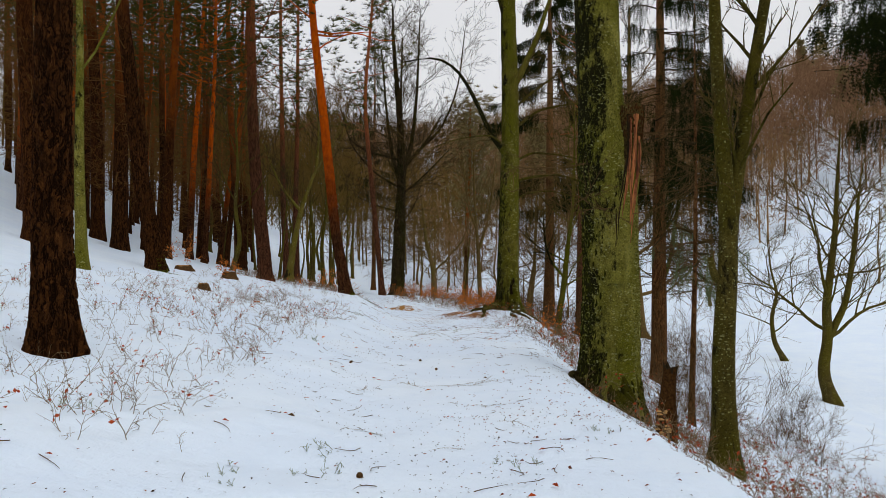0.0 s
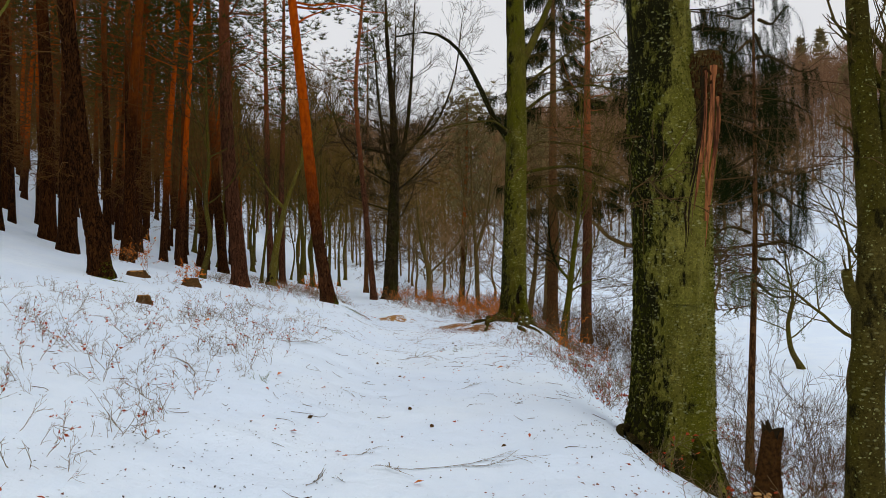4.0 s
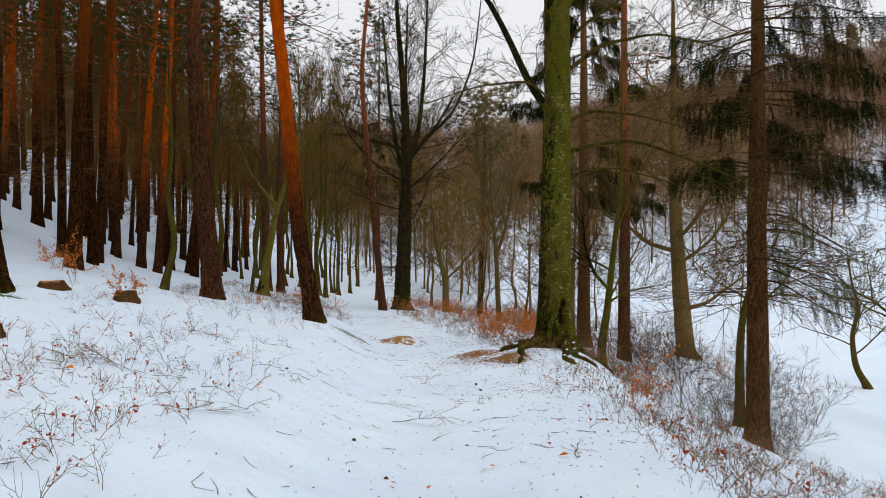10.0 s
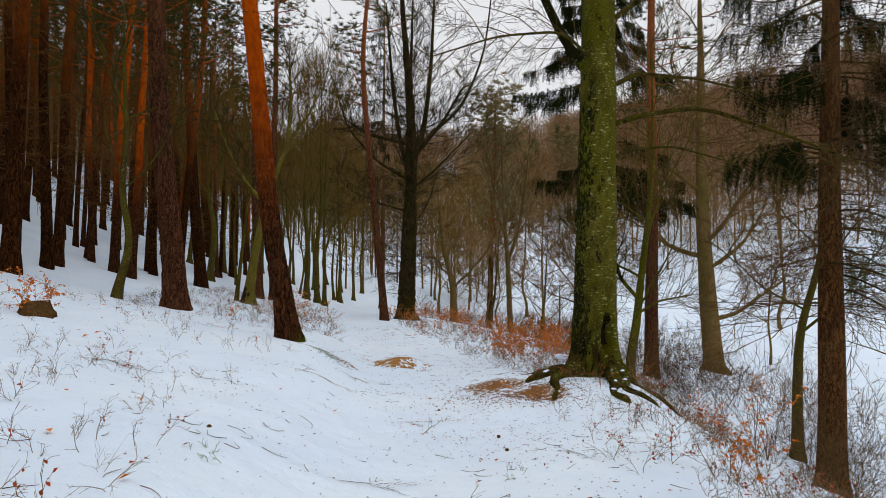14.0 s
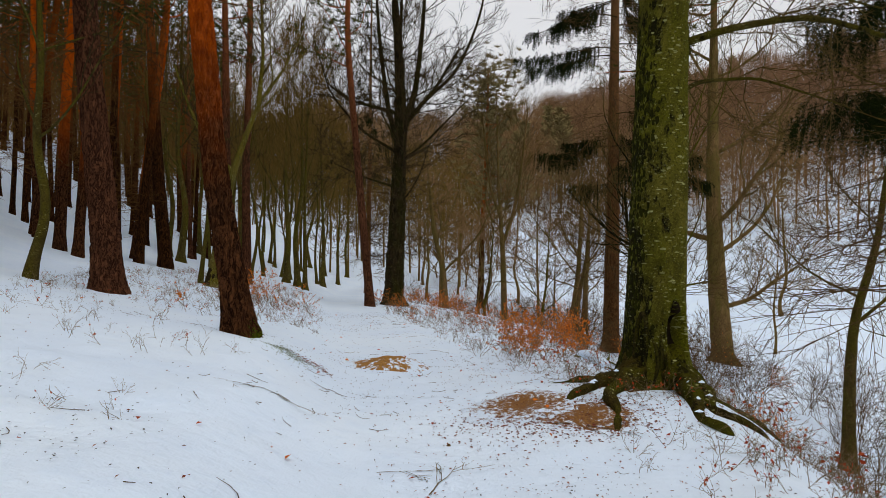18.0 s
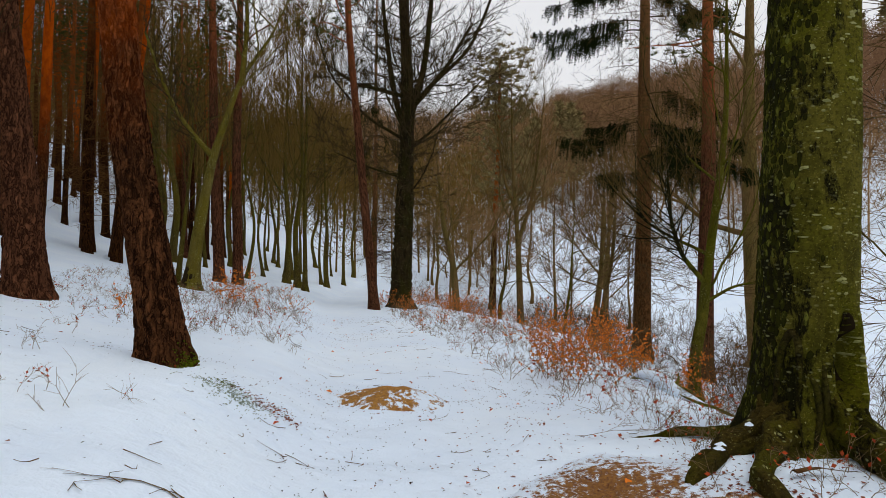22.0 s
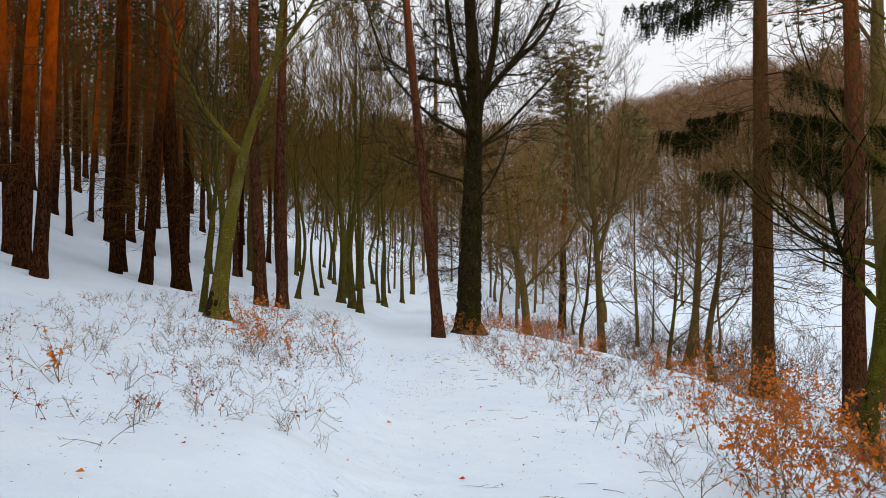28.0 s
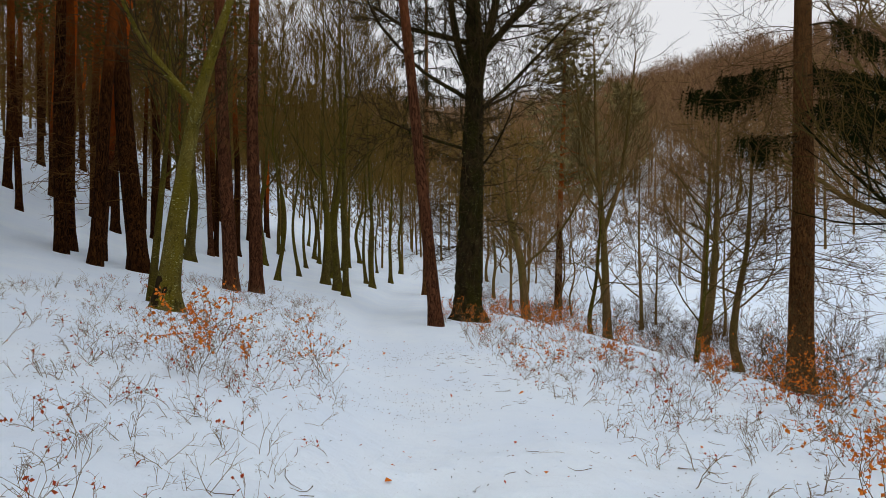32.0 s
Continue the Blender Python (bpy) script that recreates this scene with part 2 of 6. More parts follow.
def pine_material(name, low_a, low_b, high_a, high_b, z0, z1):
    m = Nodes(name, 0.92, 0.02)
    wander = m.add("ShaderNodeTexNoise", Scale=5.0, Detail=3.0)
    m.link(m.coord, wander.inputs["Vector"])
    shift = m.add("ShaderNodeVectorMath")
    shift.operation = "MULTIPLY_ADD"
    m.link(wander.outputs["Color"], shift.inputs[0])
    shift.inputs[1].default_value = (0.16, 0.16, 0.34)
    m.link(m.coord, shift.inputs[2])
    long = m.stretch((1.0, 1.0, 0.24), shift.outputs[0])
    warp = m.grain(7.0, long)
    flake = m.grain(30.0, long, 5.0, 0.7)
    ridge = m.grain(15.0, m.stretch((1.0, 1.0, 0.2), shift.outputs[0]), 5.0, 0.6)
    ridge = m.calc("ABSOLUTE", m.calc("SUBTRACT", ridge, 0.5), 0.0)
    cross = m.grain(26.0, m.stretch((1.0, 1.0, 0.55), shift.outputs[0]), 4.0, 0.6)
    cross = m.calc("ABSOLUTE", m.calc("SUBTRACT", cross, 0.5), 0.0)
    plate = m.calc("MULTIPLY", m.span(ridge, 0.0, 0.07), m.span(cross, 0.0, 0.045, 0.45, 1.0))
    tone = m.grain(19.0, m.stretch((1, 1, 0.35), shift.outputs[0]), 5.0, 0.7)
    low = m.mix(m.span(tone, 0.3, 0.7), low_a, low_b)
    low = m.mix(m.span(flake, 0.55, 0.8, 0, 0.7), low, tuple(min(1, c * 1.7 + 0.01) for c in low_b))
    low = m.mix(plate, tuple(c * 0.3 for c in low_a), low)
    low = m.mix(m.span(warp, 0.5, 0.75, 0, 0.6), low, tuple(c * 0.5 for c in low_b))
    high = m.mix(m.span(m.grain(9.0, m.stretch((1, 1, 0.5))), 0.35, 0.7), high_a, high_b)
    sep = m.add("ShaderNodeSeparateXYZ")
    m.link(m.coord, sep.inputs[0])
    h = m.calc("ADD", sep.outputs["Z"], m.calc("MULTIPLY", m.grain(1.6), 2.4))
    h = m.calc("ADD", h, m.calc("MULTIPLY", m.chance(), -3.0))
    up = m.span(h, z0, z1)
    col = m.mix(up, low, high)
    bump = m.calc("ADD", plate, m.calc("MULTIPLY", tone, 0.5))
    return m.done(col, bump, 0.9, 0.03)


def beech_material(name, a, b, moss, dark, spots=0.5, blackness=0.5, side=0.0):
    m = Nodes(name, 0.9, 0.04)
    tone = m.grain(5.0, m.stretch((1, 1, 0.5)), 6.0)
    fine = m.grain(38.0)
    col = m.mix(m.span(tone, 0.3, 0.7), a, b)
    col = m.mix(m.span(m.grain(1.7, m.stretch((1, 1, 0.35)), 5.0), 0.38, 0.62, 0, 0.9), col, moss)
    col = m.mix(m.span(fine, 0.45, 0.72, 0, 0.75), col, tuple(c * 0.4 for c in a))
    band = m.grain(14.0, m.stretch((1, 1, 5.0)), 5.0, 0.7)
    col = m.mix(m.span(band, 0.52, 0.7, 0, 0.6), col, tuple(c * 0.5 for c in b))
    col = m.mix(m.span(m.grain(70.0, detail=2.0), 0.58, 0.7, 0, 0.45), col, tuple(min(1, c * 1.9) for c in b))
    sep = m.add("ShaderNodeSeparateXYZ")
    m.link(m.coord, sep.inputs[0])
    # side makes the black blotches denser towards -X
    blotch = m.calc("ADD", m.grain(5.0, m.stretch((1, 1, 0.45)), 9.0, 0.8), m.calc("MULTIPLY", sep.outputs["X"], -side))
    black = m.calc("MULTIPLY", m.span(blotch, 0.55, 0.62), blackness)
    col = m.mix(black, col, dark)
    flat = m.stretch((1.0, 1.0, 2.1))
    lichen = m.span(m.cells(13.0, flat), 0.16, 0.30, 1.0, 0.0)
    lichen = m.calc("MULTIPLY", lichen, m.span(m.grain(3.1), 0.48, 0.6, 0, spots))
    col = m.mix(lichen, col, (0.33, 0.35, 0.24))
    small = m.calc("MULTIPLY", m.span(m.cells(34.0, flat), 0.12, 0.25, 1.0, 0.0), m.span(m.grain(6.0), 0.5, 0.62, 0, spots))
    col = m.mix(small, col, (0.24, 0.26, 0.13))
    bump = m.calc("ADD", m.calc("MULTIPLY", tone, 1.0), m.calc("MULTIPLY", fine, 0.5))
    bump = m.calc("ADD", bump, m.calc("MULTIPLY", black, -0.6))
    bump = m.calc("ADD", bump, m.calc("MULTIPLY", band, 0.7))
    return m.done(col, bump, 1.0, 0.03)


def plain_material(name, a, b, scale=20.0, rough=0.85, bump=0.4, spread=0.0):
    m = Nodes(name, rough, 0.02)
    g = m.grain(scale)
    col = m.mix(m.span(g, 0.3, 0.7), a, b)
    if spread:
        n = m.add("ShaderNodeNewGeometry")
        col = m.mix(m.calc("MULTIPLY", n.outputs["Random Per Island"], spread), col, tuple(c * 0.35 for c in a))
    return m.done(col, g, bump, 0.01)


SNOW = snow_material()
PINE = pine_material("pine_bark", (0.038, 0.015, 0.0080), (0.10, 0.038, 0.0165), (0.222, 0.0569, 0.00843), (0.142, 0.0371, 0.0114), 4.5, 8.5)
PINE_DARK = pine_material("dark_pine_bark", (0.026, 0.011, 0.0062), (0.085, 0.034, 0.0155), (0.29, 0.076, 0.018), (0.16, 0.050, 0.017), 4.5, 9.5)
PINE_RED = pine_material("red_pine_bark", (0.045, 0.019, 0.012), (0.125, 0.052, 0.032), (0.546, 0.103, 0.004), (0.353, 0.0599, 0.00515), 2.0, 6.0)
PINE_ROSE = pine_material("rose_pine_bark", (0.09, 0.038, 0.03), (0.165, 0.072, 0.054), (0.321, 0.0983, 0.0449), (0.212, 0.0768, 0.0476), 5.0, 12.0)
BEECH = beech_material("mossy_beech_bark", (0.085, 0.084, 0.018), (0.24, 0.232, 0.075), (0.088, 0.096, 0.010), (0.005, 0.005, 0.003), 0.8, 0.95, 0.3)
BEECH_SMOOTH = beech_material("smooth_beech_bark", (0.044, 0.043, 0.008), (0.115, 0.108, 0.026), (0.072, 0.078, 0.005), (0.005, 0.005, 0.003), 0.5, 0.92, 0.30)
ROOT = beech_material("mossy_root_bark", (0.022, 0.017, 0.006), (0.062, 0.048, 0.014), (0.052, 0.056, 0.003), (0.008, 0.006, 0.004), 0.8, 0.8)
YOUNG = beech_material("young_beech_bark", (0.042, 0.033, 0.013), (0.10, 0.08, 0.034), (0.082, 0.074, 0.012), (0.009, 0.008, 0.005), 0.45, 0.5)
VALLEY = beech_material("brown_valley_bark", (0.11, 0.072, 0.042), (0.20, 0.135, 0.085), (0.10, 0.084, 0.03), (0.03, 0.020, 0.013), 0.3, 0.5)
OAK = beech_material("oak_bark", (0.013, 0.0095, 0.007), (0.042, 0.031, 0.021), (0.026, 0.026, 0.007), (0.005, 0.004, 0.003), 0.3, 0.7)
SPRUCE = pine_material("spruce_bark", (0.12, 0.056, 0.030), (0.20, 0.10, 0.056), (0.22, 0.12, 0.07), (0.16, 0.085, 0.055), 6.0, 16.0)
TWIG = plain_material("twig_bark", (0.075, 0.048, 0.030), (0.14, 0.09, 0.055), 30.0, spread=0.5)
TWIG_DARK = plain_material("dark_twig_bark", (0.030, 0.021, 0.015), (0.060, 0.044, 0.026), 30.0)
TWIG_MID = plain_material("greenish_twig_bark", (0.062, 0.046, 0.020), (0.115, 0.082, 0.036), 30.0, spread=0.4)
TWIG_OLIVE = plain_material("olive_twig_bark", (0.12, 0.082, 0.030), (0.19, 0.13, 0.05), 30.0, spread=0.5)
TWIG_BROWN = plain_material("brown_twig_bark", (0.22, 0.142, 0.105), (0.31, 0.21, 0.16), 8.0, spread=0.6)
TWIG_RED = plain_material("reddish_twig_bark", (0.22, 0.135, 0.12), (0.30, 0.195, 0.17), 8.0, spread=0.6)
STEM = plain_material("dry_stem", (0.12, 0.088, 0.072), (0.20, 0.155, 0.13), 40.0)
PINE_NEEDLE = plain_material("pine_needles", (0.050, 0.060, 0.018), (0.095, 0.098, 0.034), 3.0, spread=0.6)
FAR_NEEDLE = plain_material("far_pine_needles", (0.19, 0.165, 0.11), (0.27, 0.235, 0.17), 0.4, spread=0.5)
SPRUCE_NEEDLE = plain_material("spruce_needles", (0.007, 0.013, 0.003), (0.018, 0.027, 0.007), 3.0, spread=0.6)
FIR_NEEDLE = plain_material("low_spruce_needles", (0.08, 0.125, 0.075), (0.13, 0.175, 0.13), 3.0, spread=0.6)
ORANGE_LEAF = plain_material("orange_beech_leaf", (0.66, 0.17, 0.03), (0.70, 0.25, 0.055), 9.0, 0.7, spread=0.6)
RED_LEAF = plain_material("red_dead_leaf", (0.36, 0.050, 0.030), (0.44, 0.10, 0.045), 9.0, 0.7, spread=0.6)
LITTER = plain_material("brown_leaf_litter", (0.19, 0.060, 0.07), (0.27, 0.11, 0.09), 9.0, 0.8, spread=0.8)
def patchy_material(name, a, b, spread, keep, broken=0.0):
    """Ground cover that breaks up into snow towards its rim."""
    m = Nodes(name, 0.95, 0.1, (1, 1, 1))
    g = m.grain(16.0, detail=6.0, rough=0.7)
    col = m.mix(m.span(m.grain(40.0), 0.3, 0.7), a, b)
    col = m.mix(m.span(m.cells(45.0), 0.1, 0.3, 0.75, 0.0), col, (0.10, 0.045, 0.028))
    length = m.add("ShaderNodeVectorMath")
    length.operation = "LENGTH"
    m.link(m.coord, length.inputs[0])
    rim = m.calc("ADD", m.calc("MULTIPLY", length.outputs["Value"], spread), m.calc("MULTIPLY", m.grain(15.0, detail=8.0, rough=0.8), 1.3))
    rim = m.calc("ADD", rim, m.calc("MULTIPLY", m.grain(3.6, detail=3.0), broken))
    col = m.mix(m.span(rim, keep, keep + 0.12), col, (0.74, 0.845, 0.97))
    return m.done(col, g, 1.0, 0.03)


MOUND = patchy_material("soil_under_snow", (0.42, 0.21, 0.04), (0.25, 0.12, 0.045), 0.62, 1.42, 1.1)
PATCH = patchy_material("needle_litter_under_snow", (0.30, 0.14, 0.035), (0.16, 0.07, 0.03), 0.5, 0.80)


def scale_material(name, dark, mid, pale, high_a, high_b, z0, z1):
    """Bark scales that differ piece by piece, dark to pale, orange higher up the stem."""
    m = Nodes(name, 0.92, 0.02)
    pick = m.add("ShaderNodeNewGeometry").outputs["Random Per Island"]
    tone = m.grain(60.0, m.stretch((1, 1, 0.4)), 4.0, 0.7)
    low = m.mix(pick, tuple(c * 0.8 for c in mid), tuple(c * 1.12 for c in mid))
    low = m.mix(m.span(m.calc("ADD", m.calc("MULTIPLY", pick, 0.3), m.grain(34.0, m.stretch((1, 1, 0.35)))), 0.72, 0.84, 0, 0.9), low, pale)
    low = m.mix(m.span(tone, 0.5, 0.75, 0, 0.6), low, dark)
    low = m.mix(m.span(m.grain(2.2), 0.5, 0.72, 0, 0.45), low, dark)
    high = m.mix(m.calc("MULTIPLY", pick, 0.9), high_a, high_b)
    high = m.mix(m.span(tone, 0.5, 0.85, 0, 0.25), high, tuple(c * 0.5 for c in high_b))
    sep = m.add("ShaderNodeSeparateXYZ")
    m.link(m.coord, sep.inputs[0])
    h = m.calc("ADD", sep.outputs["Z"], m.calc("MULTIPLY", m.grain(1.6), 2.0))
    return m.done(m.mix(m.span(h, z0, z1), low, high), tone, 0.8, 0.01)


PALE_LICHEN = plain_material("pale_bark_lichen", (0.30, 0.32, 0.20), (0.18, 0.20, 0.10), 30.0, 0.9, 0.6, spread=0.5)
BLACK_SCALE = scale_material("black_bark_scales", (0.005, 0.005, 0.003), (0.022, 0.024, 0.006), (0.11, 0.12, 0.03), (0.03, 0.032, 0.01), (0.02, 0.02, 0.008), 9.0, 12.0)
def split_wood():
    m = Nodes("torn_wood", 0.8, 0.1)
    long = m.grain(34.0, m.stretch((1, 1, 0.05)), 5.0, 0.65)
    col = m.mix(m.span(long, 0.38, 0.6), (0.11, 0.036, 0.026), (0.42, 0.165, 0.085))
    col = m.mix(m.span(m.grain(5.0, m.stretch((1, 1, 0.3))), 0.5, 0.68, 0, 0.8), col, (0.05, 0.022, 0.016))
    return m.done(col, long, 1.0, 0.02)


SPLIT = split_wood()
STUMP_SCALE = plain_material("rotten_brown_bark", (0.085, 0.04, 0.018), (0.022, 0.012, 0.008), 30.0, 0.9, 1.0, spread=0.6)
GREEN_LICHEN = plain_material("yellow_green_bark_moss", (0.11, 0.118, 0.030), (0.055, 0.062, 0.010), 40.0, 0.9, 0.8, spread=0.6)
TWIG_WARM = plain_material("warm_twig_bark", (0.085, 0.043, 0.019), (0.17, 0.088, 0.040), 30.0, spread=0.5)
DARK_ROOT = beech_material("dark_root_bark", (0.012, 0.011, 0.006), (0.04, 0.032, 0.014), (0.05, 0.052, 0.004), (0.005, 0.004, 0.003), 0.2, 0.8)
BENT = beech_material("olive_beech_bark", (0.036, 0.030, 0.008), (0.088, 0.074, 0.026), (0.055, 0.050, 0.006), (0.007, 0.006, 0.004), 0.5, 0.8)
PALE_BEECH = beech_material("lichened_beech_bark", (0.062, 0.052, 0.018), (0.16, 0.135, 0.05), (0.115, 0.10, 0.014), (0.010, 0.008, 0.005), 1.0, 0.7)
BROKEN = beech_material("brown_broken_bark", (0.03, 0.019, 0.012), (0.10, 0.068, 0.036), (0.06, 0.05, 0.012), (0.010, 0.007, 0.005), 0.3, 0.8)
STUMP_TOP = plain_material("cut_wood", (0.34, 0.20, 0.09), (0.22, 0.12, 0.05), 16.0, 0.85)
STUMP_BARK = plain_material("stump_bark", (0.10, 0.055, 0.03), (0.05, 0.03, 0.02), 22.0, 0.9, 0.9)
MOSS = plain_material("moss", (0.11, 0.14, 0.012), (0.05, 0.07, 0.008), 30.0, 0.95, 1.0)
LICHEN = plain_material("grey_green_lichen", (0.34, 0.42, 0.56), (0.22, 0.29, 0.36), 40.0, 0.95, 1.0)
# paints the shade of cavities; also plain dark splinters and crumbs
SHADE_AND_DARK = plain_material("hollow_shade_and_dark_debris", (0.015, 0.012, 0.01), (0.03, 0.022, 0.016), 12.0, 0.95)
FUNGUS = plain_material("bracket_fungus", (0.50, 0.33, 0.20), (0.36, 0.2, 0.1), 20.0, 0.7)

# ---- ground ----


def spaced(parts):
    return np.unique(np.concatenate([np.arange(a, b, step) for a, b, step in parts]).round(4))


gx = spaced(((-320, -60, 20), (-60, -20, 2.5), (-20, -6.5, 0.6), (-6.5, 6.5, 0.1), (6.5, 20, 0.6), (20, 70, 2.5), (70, 420.1, 14)))
gy = spaced(((-120, -10, 11), (-10, 1, 1.0), (1, 30, 0.1), (30, 60, 0.7), (60, 120, 3.0), (120, 480.1, 15)))
GX, GY = np.meshgrid(gx, gy)
land = Geo().grid(np.stack([GX, GY, height(GX, GY)], -1))
ground = part("ground", land, SNOW)
tagged(ground, "snow-covered woodland ground sloping down to a valley", "ground", kind="structure")

# ---- growing wood ----


def spine(total, bends, n=26, ease=0.35, down=0.3):
    """Centre line of a stem: total height and (height, sideways) bends."""
    h = np.array([0.0] + [b[0] for b in bends])
    dx = np.array([0.0] + [b[1] for b in bends])
    if total > h[-1]:
        k = (dx[-1] - dx[-2]) / max(0.3, h[-1] - h[-2])
        h, dx = np.append(h, total), np.append(dx, dx[-1] + k * ease * (total - h[-1]))
    fine = np.linspace(-down, total, 240)
    off = np.interp(fine, h, dx)
    win = 31
    pad = np.pad(off, win // 2, mode="edge")
    off = np.convolve(pad, np.ones(win) / win, mode="valid")
    t = np.linspace(0, 1, n) ** 1.25
    hs = -down + (total + down) * t
    x = np.interp(hs, fine, off)
    y = 0.05 * np.sin(hs * 0.7 + total)
    return np.stack([x, y, hs], -1)


def turn_from(d, angle, spin):
    d = d / (np.linalg.norm(d) + 1e-9)
    a = np.cross(d, (0, 0, 1.0) if abs(d[2]) < 0.9 else (1.0, 0, 0))
    a /= np.linalg.norm(a) + 1e-9
    b = np.cross(d, a)
    return d * math.cos(angle) + (a * math.cos(spin) + b * math.sin(spin)) * math.sin(angle)


def grow(thick, thin, p, d, length, r, kids, rng, up=0.1, spread=0.75, wild=0.13, least=0.004, step=0.4, blade=False):
    """A branch with its side branches, down the list of kids per level."""
    if blade and not kids:
        way = np.array(d, float) / np.linalg.norm(d)
        side = np.cross(way, rng.normal(0, 1, 3))
        side *= max(r, least) * 1.3 / (np.linalg.norm(side) + 1e-9)
        p = np.array(p, float)
        tip = p + way * length * 1.2 + (0, 0, up * length)
        thin.t.append(np.array([[0, 1, 2]]) + thin.n)
        thin.v.append(np.array([p - side, p + side, tip]))
        thin.n += 3
        return
    n = max(3, min(9, int(length / step) + 2))
    pts, way = [np.array(p, float)], np.array(d, float) / np.linalg.norm(d)
    for _ in range(n - 1):
        way = way + rng.normal(0, wild, 3)
        way[2] += up
        way /= np.linalg.norm(way)
        pts.append(pts[-1] + way * length / (n - 1))
    rad = np.linspace(r, max(least * 0.7, r * (0.35 if kids else 0.25)), n)
    (thick if r > 0.022 else thin).tube(pts, rad, 7 if r > 0.05 else (5 if r > 0.02 else 3))
    if kids:
        for i in range(kids[0]):
            f = 0.22 + 0.78 * (i + rng.random()) / kids[0]
            k = f * (n - 1)
            j = min(n - 2, int(k))
            at = pts[j] + (pts[j + 1] - pts[j]) * (k - j)
            out = turn_from(pts[j + 1] - pts[j], spread * rng.uniform(0.6, 1.2), rng.uniform(0, 6.283))
            size = length * rng.uniform(0.38, 0.68) * (1.15 - 0.5 * f)
            grow(thick, thin, at, out, size, max(least, r * rng.uniform(0.35, 0.5)), kids[1:], rng, up, spread, wild, least, step, blade)


def plates(depth, around=9.0, along=2.6, seed=0.0):
    """Cracked bark: deep wandering furrows between raised plates."""

    def wobble(r, th, z):
        c, s = np.cos(th), np.sin(th)
        warp = vnoise(c * 2 + seed, s * 2, z * 1.3) * 1.6
        a = np.abs(2 * vnoise(c * around * 0.5 + warp + seed, s * around * 0.5 + warp, z * along) - 1)
        b = np.abs(2 * vnoise(c * around * 0.9 + seed + 9, s * around * 0.9, z * along * 1.9 + warp) - 1)
        crack = np.maximum(1 - S(0.0, 0.28, a), 0.7 * (1 - S(0.0, 0.22, b)))
        lump = vnoise(c * 1.4 + seed, s * 1.4, z * 0.9) - 0.5
        fine = vnoise(c * 24 + seed, s * 24, z * 14) - 0.5
        return r * (1 + 0.10 * lump) - depth * crack + depth * 0.6 * fine

    return wobble


def lumps(amount, seed=0.0, foot=0.0, fins=5):
    def wobble(r, th, z):
        c, s = np.cos(th), np.sin(th)
        big = vnoise(c * 1.3 + seed, s * 1.3, z * 0.55) - 0.5
        mid = vnoise(c * 4 + seed, s * 4, z * 2.2) - 0.5
        out = r * (1 + amount * big + amount * 0.35 * mid)
        if foot:
            fin = 0.5 + 0.5 * np.cos(fins * th + seed + 0.6 * np.sin(2 * th))
            out = out * (1 + foot * np.exp(-np.maximum(z, 0) / 0.32) * (0.35 + 0.65 * fin))
        return out

    return wobble


def scales_on(geo, rings, rad, wob, th, z, w, h, rng, lift=0.008, point=0.0, flake=0.0, ragged=0.72):
    """Small raised irregular scales laid on a stem at angles th and heights z, w wide and h high."""
    n, k = len(th), 8
    a = np.linspace(0, 2 * np.pi, k, endpoint=False)[None, :]
    jag = rng.uniform(ragged, 1.12, (n, k))
    r0 = np.interp(z, rings[:, 2], rad)[:, None]
    dth = (w[:, None] * 0.5 / r0) * np.cos(a) * jag * (1 - point * np.abs(np.sin(a)) ** 2) + point * rng.normal(0, 0.012, (n, 1)) / r0 * np.sin(a)
    dz = h[:, None] * 0.5 * np.sin(a) * jag
    ang = np.concatenate([th[:, None] + dth, th[:, None] + dth * 0.66, th[:, None]], 1)
    hz = np.concatenate([z[:, None] + dz, z[:, None] + dz * 0.72, z[:, None]], 1)
    up = np.concatenate([np.full((n, k), -0.002), (1 - flake * np.sin(a)) * lift * rng.uniform(0.5, 1.2, (n, 1)), np.full((n, 1), lift * 1.1)], 1)
    r = wob(np.interp(hz, rings[:, 2], rad), ang, hz) + up
    p = np.stack([np.interp(hz, rings[:, 2], rings[:, 0]) + r * np.cos(ang), np.interp(hz, rings[:, 2], rings[:, 1]) + r * np.sin(ang), hz], -1)
    i, j = np.arange(k), (np.arange(k) + 1) % k
    base = (np.arange(n) * (2 * k + 1))[:, None, None] + geo.n
    geo.q.append((base + np.stack([i, j, j + k, i + k], -1)[None]).reshape(-1, 4))
    geo.t.append((base + np.stack([i + k, j + k, np.full(k, 2 * k)], -1)[None]).reshape(-1, 3))
    geo.v.append(p.reshape(-1, 3))
    geo.n += n * (2 * k + 1)
    return geo


def bark_scales(rings, rad, wob, z0, z1, w, h, seed, lift=0.008, keep=None, point=0.0, flake=0.0, close=1.0):
    rng = np.random.default_rng(seed)
    th, zz = [], []
    for row in np.arange(z0, z1, h * 0.78 * close):
        r = float(np.interp(row, rings[:, 2], rad))
        m = max(5, int(2 * np.pi * r / (w * 0.88 * close)))
        th.append(np.arange(m) * 2 * np.pi / m + rng.uniform(0, 6.283) + rng.normal(0, 0.16 / m * 6.283, m))
        zz.append(row + rng.normal(0, h * (0.22 + 0.3 * point), m))
    th, zz = np.concatenate(th), np.concatenate(zz)
    if keep is not None:
        ok = keep(th, zz) > rng.random(len(th))
        th, zz = th[ok], zz[ok]
    m = len(th)
    return scales_on(Geo(), rings, rad, wob, th, zz, w * rng.uniform(0.6, 1.15, m), h * rng.uniform(0.6, 1.35, m), rng, lift, point, flake)


